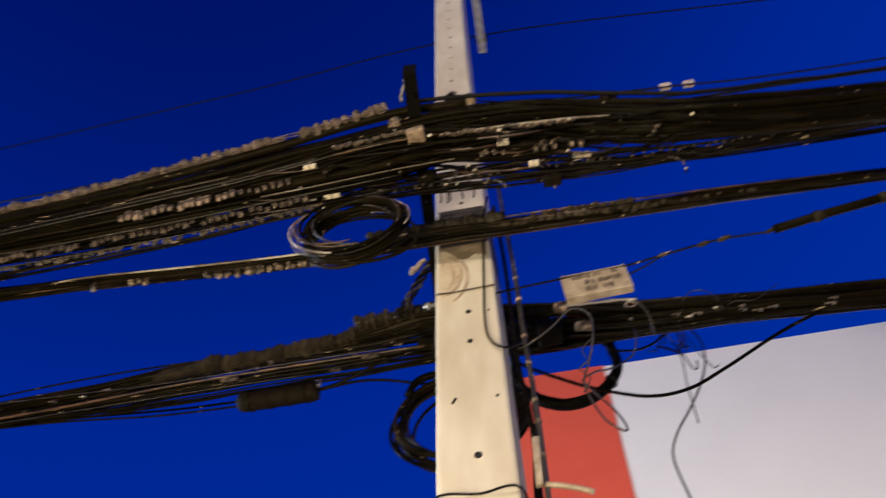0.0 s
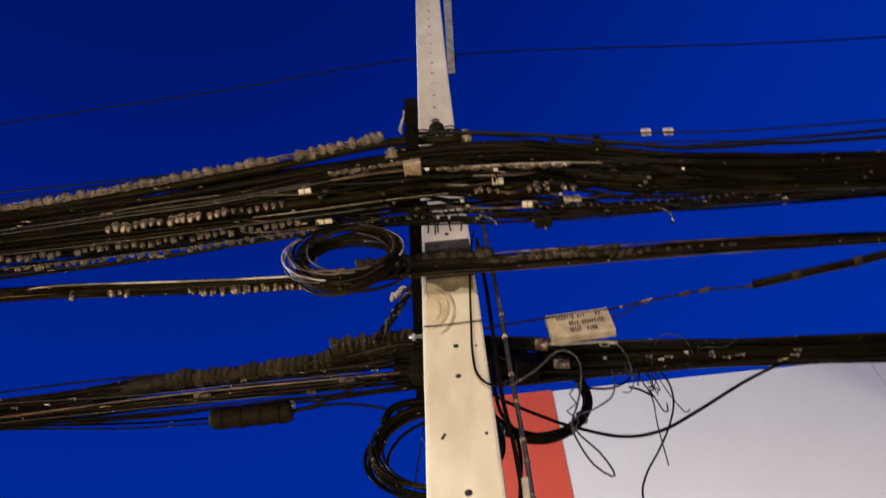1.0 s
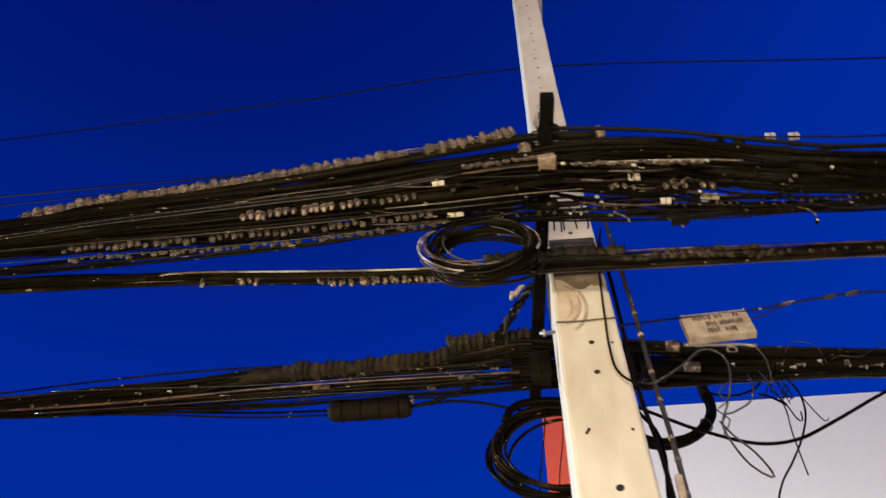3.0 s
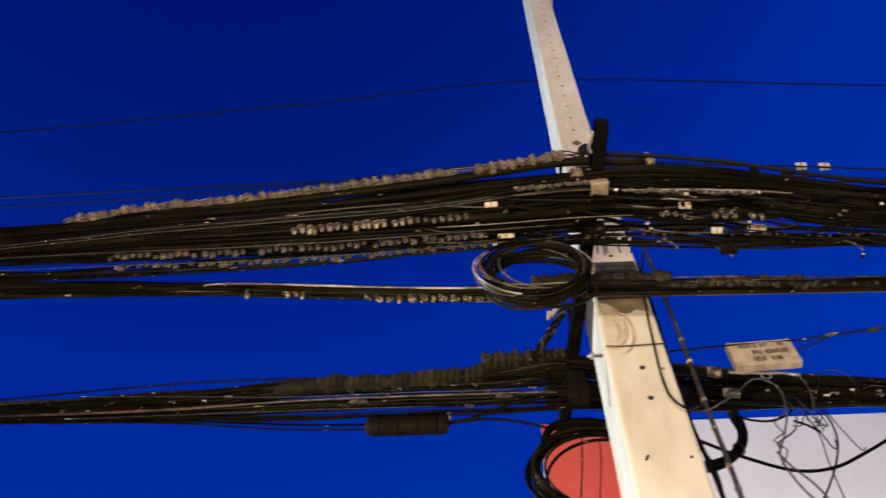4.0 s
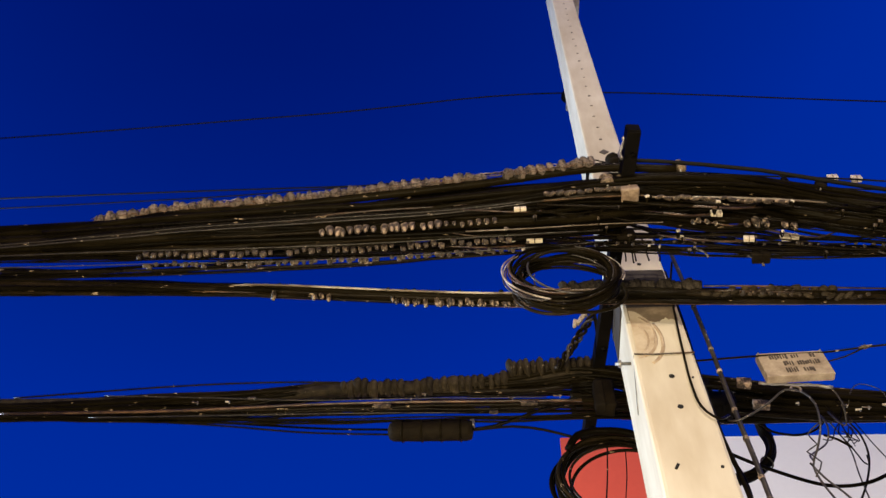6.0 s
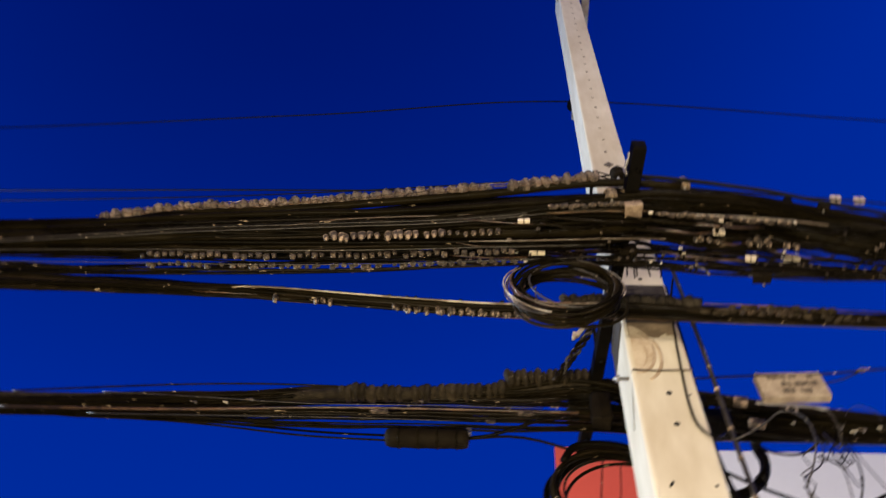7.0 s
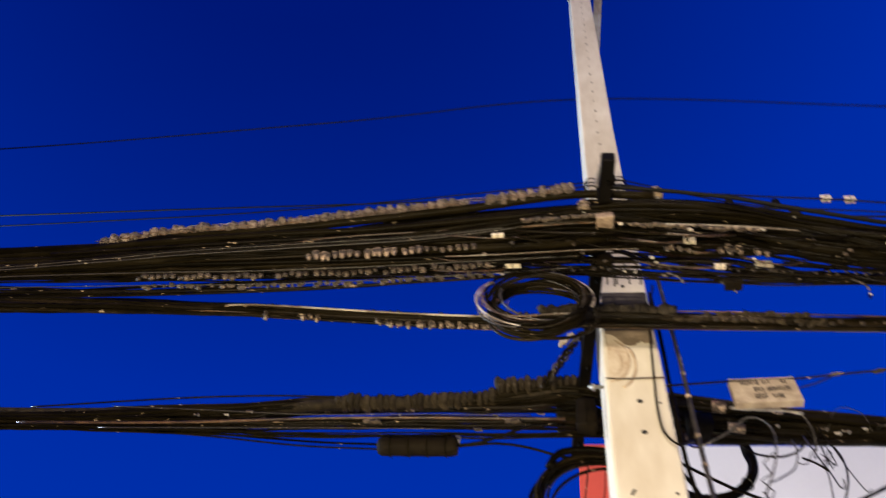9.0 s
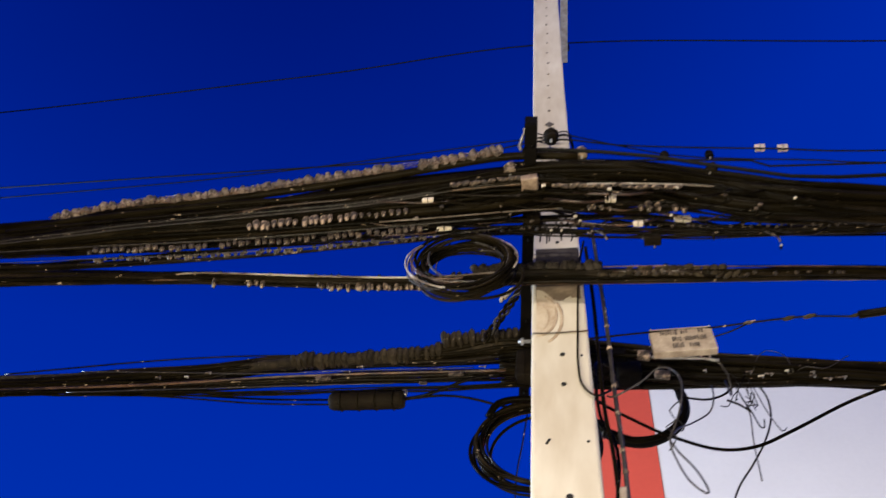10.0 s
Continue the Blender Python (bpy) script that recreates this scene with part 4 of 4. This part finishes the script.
insulator((-0.18, 1.775, 5.655), 0.042, MOTTLED_PALE, "beige porcelain insulator on a cable")
insulator((0.49, 1.82, 5.47), 0.036, BROWN, "brown insulator on a cable", (0, 20, 0))
insulator((-0.359, 2.30, 6.90), 0.062, BROWN, "brown spool insulator strapped to the pole")
insulator((0.38, 2.3, 6.50), 0.034, BROWN, "small dark insulator on a thin wire")
insulator((0.66, 2.3, 6.47), 0.034, STEEL, "small dark insulator on a thin wire")
hanger = thing("crossarm_strap", (-0.49, 1.61, 5.55), "bent galvanised strap bolted beside the crossarm end", "strap")
bm = bmesh.new()
tube(bm, smooth_path([(-0.013, 0.026, -0.06), (-0.016, 0.020, -0.01), (0.004, -0.010, 0.035), (0.013, -0.024, 0.058)], 0.01), [0.011 - 0.004 * abs(k / 8 - 0.5) for k in range(40)], 7)
part("strip", wobble(bm, 0.005, 45), GALV, hanger)
bm = bmesh.new()
lathe(bm, ((0.006, -0.012), (0.012, -0.010), (0.012, 0.006), (0.006, 0.010)), 6, Matrix.Translation((0.012, -0.030, 0.060)) @ pose(0, 0, 0, 90))
part("bolt_head", bm, GALV, hanger)
insulator((-0.265, 1.83, 5.52), 0.034, MOTTLED, "grey metal clamp among the cables", (90, 0, 30))
insulator((-0.20, 1.82, 5.50), 0.028, MOTTLED, "grey metal clamp among the cables", (90, 0, -20))
tag_box((-0.465, 1.80, 5.42), (0.085, 0.07, 0.055), "beige junction block under the crossarm", PORCELAIN, name="junction_block", category="junction block")
tag_box((-0.466, 2.09, 5.475), (0.085, 0.07, 0.075), "brown junction block under the crossarm", BROWN, name="junction_block", category="junction block")
tag_box((0.16, 2.08, 5.22), (0.09, 0.05, 0.04), "brown lumpy cable clamp", BROWN, (0, 5, 0), "cable_clamp", "clamp")
tag_box((-0.58, 3.03, 5.30), (0.11, 0.09, 0.22), "rusty brown clamp block on the crossarm", BROWN, name="junction_block", category="junction block")
tag_box((0.03, 2.95, 5.13), (0.13, 0.10, 0.13), "black terminal box behind the pole", STEEL, name="terminal_box", category="terminal box")
tag_box((-0.06, 3.08, 5.36), (0.20, 0.14, 0.16), "black terminal box behind the pole", STEEL, name="terminal_box", category="terminal box")
tag_box((0.10, 2.72, 5.03), (0.070, 0.03, 0.055), "pale cable joint above the black cables", MOTTLED_PALE, (0, 14, 0), "cable_joint", "cable joint")
tag_box((0.20, 2.86, 5.02), (0.085, 0.03, 0.045), "pale cable joint among the black cables", MOTTLED_PALE, (0, 10, 0), "cable_joint", "cable joint")

# wavy guy grip left of the pole
grip = thing("guy_grip", (-0.70, 2.8, 5.6), "twisted metal guy grip with a pale clamp", "guy grip")
for k in range(3):
    strand("twist", [(-0.585 - 0.24 * s + 0.014 * math.sin(17 * s + 2.1 * k), 2.80 + 0.12 * s + 0.014 * math.cos(14 * s + 2.1 * k), 5.80 - 0.36 * s) for s in np.linspace(0, 1, 26)], 0.0105, (GREY, DUSTY, RUBBER)[k], grip, 6, 0.02)
for at, size, turn in (((0.02, -0.02, 0.10), (0.026, 0.03, 0.075), 30), ((-0.012, -0.02, 0.075), (0.022, 0.03, 0.055), 8), ((0.05, -0.02, 0.15), (0.022, 0.026, 0.04), 60)):
    bm = bmesh.new()
    box(bm, at, size, 0.006, pose(0, 0, 0, 0, turn, 0))
    part("clamp", wobble(bm, 0.006, 40), PLATE, grip, "pale clamp piece")

# ---- drop cables and dangling ends beside the pole ----
def hanging(label, points, radius, mat=RUBBER, name="hanging_cable", sides=7, step=0.03):
    top = thing(name, points[0], label, "cable", {"frayed_wire": "frayed wires", "loose_wire": "loose wires"}.get(name, "hanging cables"))
    strand("cable", points, radius, mat, top, sides, step)
    return top


drop = hanging("dusty drop cable with clamps running down beside the pole", [(-0.13, 2.47, 5.95), (-0.115, 2.46, 5.5), (-0.10, 2.46, 5.0), (-0.095, 2.45, 4.5), (-0.085, 2.44, 4.0), (-0.09, 2.44, 3.4), (-0.10, 2.46, 2.4), (-0.10, 2.47, 0.14)], 0.0115, GREY)
for z in (5.35, 4.98, 4.80, 4.52, 4.33, 4.10, 3.98, 3.80):
    bm = bmesh.new()
    lathe(bm, ((0.012, -0.010), (0.0140, -0.007), (0.0140, 0.007), (0.012, 0.010)), 9, Matrix.Translation((np.interp(z, (3.4, 4.0, 4.5, 5.0, 5.5, 5.95), (-0.09, -0.085, -0.095, -0.10, -0.115, -0.13)) + 0.13, np.interp(z, (4.0, 4.5, 5.0), (2.44, 2.45, 2.46)) - 2.47, z - 5.95)))
    part("clamp", wobble(bm, 0.003, 50), MOTTLED_PALE, drop, "pale clip")
hanging("second black drop cable close beside the pole", [(-0.175, 2.55, 5.85), (-0.155, 2.58, 5.4), (-0.15, 2.60, 5.0), (-0.145, 2.58, 4.5), (-0.12, 2.56, 4.1), (-0.12, 2.54, 3.4), (-0.12, 2.55, 0.14)], 0.011)
hanging("third black drop cable close beside the pole", [(-0.06, 3.0, 5.24), (-0.15, 2.78, 5.05), (-0.175, 2.68, 4.85), (-0.165, 2.64, 4.5), (-0.10, 2.60, 4.2), (-0.15, 2.60, 3.4), (-0.15, 2.60, 0.14)], 0.009)
hanging("thin black cable down the pole face looping away", [(-0.19, 2.33, 5.6), (-0.225, 2.37, 5.42), (-0.24, 2.395, 5.22), (-0.255, 2.408, 4.88), (-0.262, 2.408, 4.67), (-0.25, 2.406, 4.50), (-0.19, 2.41, 4.42), (-0.11, 2.5, 4.54)], 0.006)
hanging("grey weathered cable looping beside the pole", [(-0.13, 2.475, 4.48), (-0.097, 2.44, 4.44), (0.028, 2.40, 4.49), (0.12, 2.36, 4.545), (0.18, 2.34, 4.50), (0.205, 2.33, 4.415), (0.187, 2.34, 4.285), (0.15, 2.38, 4.19), (0.12, 2.41, 4.13), (0.135, 2.42, 4.03), (0.175, 2.42, 3.91), (0.232, 2.42, 3.845), (0.243, 2.42, 3.87), (0.208, 2.42, 3.974), (0.15, 2.42, 4.071), (0.115, 2.415, 4.15)], 0.0046, GREY)
hanging("thin dark wire twisted round the grey loop", [(0.185, 2.335, 4.30), (0.135, 2.37, 4.27), (0.155, 2.37, 4.21), (0.11, 2.39, 4.19), (0.15, 2.39, 4.13), (0.112, 2.41, 4.07)], 0.0034, GREY, "frayed_wire", 5)
hanging("dark wire curving down to the grey loop", [(0.43, 2.78, 4.84), (0.424, 2.75, 4.73), (0.386, 2.75, 4.62), (0.28, 2.70, 4.50), (0.19, 2.55, 4.33), (0.14, 2.43, 4.18)], 0.0045, GREY)
ring_hook = thing("ring_hook", (0.489, 3.03, 5.328), "small rusty ring hook on the rear cables", "ring hook")
bm = bmesh.new()
tube(bm, [Vector((0.026 * math.cos(a), -0.01, 0.026 * math.sin(a))) for a in np.linspace(0, 6.2, 18)], 0.007, 6)
part("ring", bm, PLATE, ring_hook)
bm = bmesh.new()
tube(bm, smooth_path([(0, 0, -0.02), (0.004, 0.02, -0.06), (0.0, 0.05, -0.09)], 0.02), 0.007, 6)
part("shank", bm, STEEL, ring_hook)
hanging("thin pale wire sticking up from the rear cables", [(0.74, 3.05, 5.22), (0.779, 3.02, 5.305), (0.84, 3.02, 5.361), (0.911, 3.02, 5.334), (0.943, 3.02, 5.283), (0.96, 3.05, 5.2)], 0.0028, GREY, "frayed_wire", 5)
hanging("thin pale wire sticking up from the rear cables", [(0.98, 3.06, 5.22), (1.029, 3.02, 5.215), (1.113, 3.02, 5.194), (1.183, 3.02, 5.225), (1.244, 3.02, 5.272), (1.282, 3.02, 5.295)], 0.0028, GREY, "frayed_wire", 5)
hanging("black cable sagging in a wide arc from the pole", [(-0.2, 3.08, 5.10), (-0.12, 3.08, 5.01), (0.05, 3.06, 4.855), (0.20, 3.05, 4.745), (0.44, 3.08, 4.668), (0.65, 3.1, 4.695), (0.86, 3.1, 4.80), (1.20, 3.1, 5.00), (1.5, 3.1, 5.14)], 0.0095)
hanging("thin black wire end hanging from the bundle", [(0.72, 3.2, 5.33), (0.80, 3.25, 5.31), (0.832, 3.25, 5.19), (0.815, 3.25, 5.03), (0.745, 3.25, 4.86), (0.65, 3.25, 4.70), (0.55, 3.25, 4.55), (0.50, 3.25, 4.40), (0.52, 3.25, 4.15)], 0.0058)
hanging("thin frayed wire end hanging from the bundle", [(0.64, 3.14, 5.2), (0.68, 3.14, 4.99), (0.66, 3.14, 4.77), (0.648, 3.14, 4.50)], 0.004, GREY)
hanging("short stiff wire end crossing the frayed clump", [(0.575, 3.13, 5.075), (0.63, 3.12, 5.03), (0.69, 3.13, 4.98)], 0.0068)
hanging("hooked thin wire end below the clump", [(0.66, 3.14, 5.10), (0.695, 3.14, 4.98), (0.715, 3.14, 4.88), (0.738, 3.14, 4.87), (0.748, 3.14, 4.93)], 0.0042)
hanging("slack loop of black wire under the bundle", [(0.30, 3.22, 5.27), (0.35, 3.22, 5.205), (0.42, 3.22, 5.18), (0.50, 3.22, 5.175), (0.60, 3.22, 5.22), (0.66, 3.2, 5.28)], 0.007)
rng = random.Random(77)
for k in range(3):
    x = 0.60 + 0.04 * k + rng.uniform(-0.02, 0.02)
    z = 5.12 + rng.uniform(-0.10, 0.05)
    dx, dz = rng.uniform(-0.12, 0.10), rng.uniform(-0.34, -0.12)
    hanging("thin frayed wire end hanging from the bundle", [(x, 3.04, z + 0.14), (x + 0.02, 3.02, z), (x + dx * 0.5, 3.0, z + dz * 0.6), (x + dx, 3.01, z + dz), (x + dx + rng.uniform(-0.05, 0.05), 3.02, z + dz * 0.9)], 0.0032, rng.choice((RUBBER, DUSTY)), "frayed_wire", 5)
for at in ((0.78, 2.08, 5.17), (-0.08, 2.12, 5.33), (0.16, 2.10, 5.20)):
    x, y, z = at
    hanging("short frayed cable end under the front bundle", [(x - 0.05, y, z + 0.07), (x, y, z + 0.02), (x + 0.01, y + 0.01, z - 0.015)], 0.006, MOTTLED, "frayed_wire")
for k in range(5):
    x = (-0.425, -0.400, -0.375, -0.305, -0.265)[k]
    x += rng.uniform(-0.02, 0.02)
    hanging("short black wire hanging before the pole", [(x - 0.03, 2.20, 5.67), (x - 0.004, 2.28, 5.655), (x + rng.uniform(-0.004, 0.004), 2.30, 5.62), (x + rng.uniform(-0.006, 0.006), 2.305, 5.565 + rng.uniform(0, 0.03))], 0.0048, RUBBER, "frayed_wire", 5)

# curled clumps of thin wire under the rear bundle
for cx, cz, wide, tall, seed in ((0.69, 5.04, 0.035, 0.07, 2),):
    tangle = thing("wire_tangle", (cx, 3.12, cz), "curled clump of thin dark wires hanging from the bundle", "wire tangle", "wire tangles")
    curl = random.Random(seed)
    for k in range(3):
        pts = [(cx + curl.uniform(-0.03, 0.03), 3.14, cz + tall + 0.12)]
        pts += [(cx + curl.uniform(-wide, wide), 3.12 + curl.uniform(-0.04, 0.04), cz + tall * curl.uniform(-1, 1)) for j in range(5)]
        strand("wire", pts, curl.uniform(0.0022, 0.0034), curl.choice((RUBBER, DUSTY)), tangle, 5, 0.025)

# ---- loose wires, ties and scraps tangled in the cables round the crossarm ----
rng = random.Random(91)
for k in range(34):
    x = rng.uniform(-1.3, 1.1)
    y = rng.uniform(1.80, 2.08)
    z = np.interp(x, (-1.3, -0.5, 0.5, 1.1), (5.36, 5.38, 5.25, 5.12)) + (y - 1.95) * 0.1
    w, d = rng.uniform(0.08, 0.30), rng.uniform(0.02, 0.09)
    hanging("loose dark wire slung under the cables", [(x - w, y, z + 0.05), (x - w * 0.4, y - 0.01, z - d * 0.7 + 0.03), (x + w * 0.3, y, z - d + 0.03), (x + w, y + 0.02, z + 0.04)], rng.choice((0.003, 0.004, 0.006)), rng.choice((RUBBER, RUBBER, DUSTY, COPPER)), "loose_wire", 5, 0.05)
# ties scattered at random; their pale knots stand in for glints
for k in range(30):
    x = rng.uniform(-1.1, 0.9)
    y = rng.uniform(1.76, 2.12)
    z = np.interp(x, (-0.95, -0.4, 0.75), (5.34, 5.37, 5.17)) + rng.uniform(-0.03, 0.02)
    top = thing("glint_tie", (x, y, z), "small pale knot standing in for a glint on a dark cable", "cable tie", "cable ties")
    bm = bmesh.new()
    r = rng.uniform(0.012, 0.022)
    tube(bm, smooth_path([(0, r * math.cos(a), r * math.sin(a)) for a in np.linspace(0, 6.1, 9)], 0.01), rng.uniform(0.003, 0.006), 5)
    part("band", bm, RUBBER, top)
    bm = bmesh.new()
    box(bm, (0, -r, -r * 0.4), (rng.uniform(0.008, 0.022), 0.010, rng.uniform(0.008, 0.020)), 0.002, pose(0, 0, 0, 0, rng.uniform(-30, 30), 0))
    part("knot", bm, rng.choice((MOTTLED_PALE, MOTTLED, PLASTIC)), top)

# flat pale flakes added in place of glints on the rear cables
for k in range(18):
    x = rng.choice((rng.uniform(0.45, 1.9), rng.uniform(0.7, 1.3), rng.uniform(-3.0, -0.8)))
    z = np.interp(x, (-3.0, -0.8, 0.45, 1.9), (5.31, 5.30, 5.21, 5.07)) + rng.uniform(-0.02, 0.04)
    top = thing("glint_flake", (x, 3.035 - 0.03 * (x < 0), z), "thin pale flake standing in for a glint on a rear cable", "cable clip", "cable clips")
    bm = bmesh.new()
    w = rng.uniform(0.020, 0.055)
    box(bm, (0, 0, 0), (w, 0.008, rng.uniform(0.004, 0.009)), 0.0015, pose(0, 0, 0, 0, rng.uniform(-10, 10), 0))
    part("body", wobble(bm, 0.002, 60), rng.choice((PLASTIC, MOTTLED_PALE, PALE)), top)
    bm = bmesh.new()
    box(bm, (w * 0.3, 0.006, 0.002), (0.006, 0.016, 0.014), 0.001)
    part("hook", bm, GALV, top)
# thick sheathed loop slung under the rear cables
sling = thing("cable_loop", (0.09, 3.30, 5.285), "thick black sheathed cable loop slung under the rear cables", "cable loop")
turns = [(0.078 + 0.296 * math.cos(a), 3.37 + 0.010 * math.sin(3 * a), 5.285 + 0.296 * math.sin(a)) for a in np.radians(np.linspace(-185, 16, 16))]
strand("sheath", [(-0.20, 3.26, 5.45), *turns, (0.34, 3.33, 5.45), (0.24, 3.20, 5.46)], 0.030, STEEL, sling, 12, 0.03)
for k in range(4):
    strand("cable", [(-0.21, 3.2, 5.41), *[(x + 0.012 * math.sin(i * 0.9 + k * 1.6), y - 0.026 + 0.008 * math.cos(i * 0.9 + k * 1.6), z + 0.014 * math.cos(i * 0.7 + k * 1.6)) for i, (x, y, z) in enumerate(turns)], (0.31, 3.28, 5.47)], 0.012, RUBBER, sling, 7, 0.03)
for k in (4, 11):
    x, y, z = turns[k]
    bm = bmesh.new()
    tube(bm, [Vector((x - 0.09, y - 3.30, z - 5.285)) + Vector((0.035 * math.cos(a) * math.cos(math.radians(-185 + 13.4 * k)), 0.042 * math.sin(a), 0.035 * math.cos(a) * math.sin(math.radians(-185 + 13.4 * k)))) for a in np.linspace(0, 6.28, 14)], 0.005, 5)
    part("tie", bm, GREY, sling, "grey wire tie")

# slack tails under the rear coil
hanging("slack dark wire hanging under the rear coil", [(-0.576, 3.2, 5.09), (-0.602, 3.2, 4.85), (-0.632, 3.2, 4.62), (-0.64, 3.2, 4.35)], 0.0045, DUSTY)
hanging("slack dark wire hanging under the rear coil", [(-0.482, 3.2, 5.04), (-0.50, 3.19, 4.85), (-0.534, 3.2, 4.62), (-0.54, 3.2, 4.35)], 0.0032, DUSTY)
hanging("black cable draped over the rear coil", [(-0.80, 3.12, 4.98), (-0.74, 3.1, 5.07), (-0.6, 3.09, 5.09), (-0.44, 3.1, 5.07), (-0.30, 3.14, 4.98)], 0.022)
# galvanised strip under the name plate
strip = thing("cable_strip", (0.29, 2.60, 4.862), "thin galvanised strip with a cable tail under the plate", "metal strip")
bm = bmesh.new()
tube(bm, smooth_path([(-0.167, 0, 0.020), (-0.06, 0, 0.008), (0.06, 0, 0.0), (0.17, 0, -0.022)], 0.02), 0.0085, 6)
part("bar", wobble(bm, 0.006, 30), GALV, strip)
strand("tail", [(0.45, 2.60, 4.842), (0.50, 2.66, 4.80), (0.515, 2.74, 4.74), (0.52, 2.8, 4.80), (0.535, 2.9, 5.0)], 0.0045, GREY, strip)
# cable cover low on the drop cable, with a stub arm
cover = thing("cable_cover", (-0.097, 2.42, 3.76), "pale narrow cable cover strapped to the drop cable", "cable cover")
bm = bmesh.new()
box(bm, (-0.010, 0, 0), (0.030, 0.022, 0.235), 0.005, pose(0, 0, 0, 0, 2, 0))
part("channel", wobble(bm, 0.003, 25), PLATE, cover)
strand("stub", [(-0.09, 2.43, 3.655), (-0.05, 2.43, 3.645), (0.02, 2.43, 3.620), (0.075, 2.43, 3.592)], 0.011, PLATE, cover)
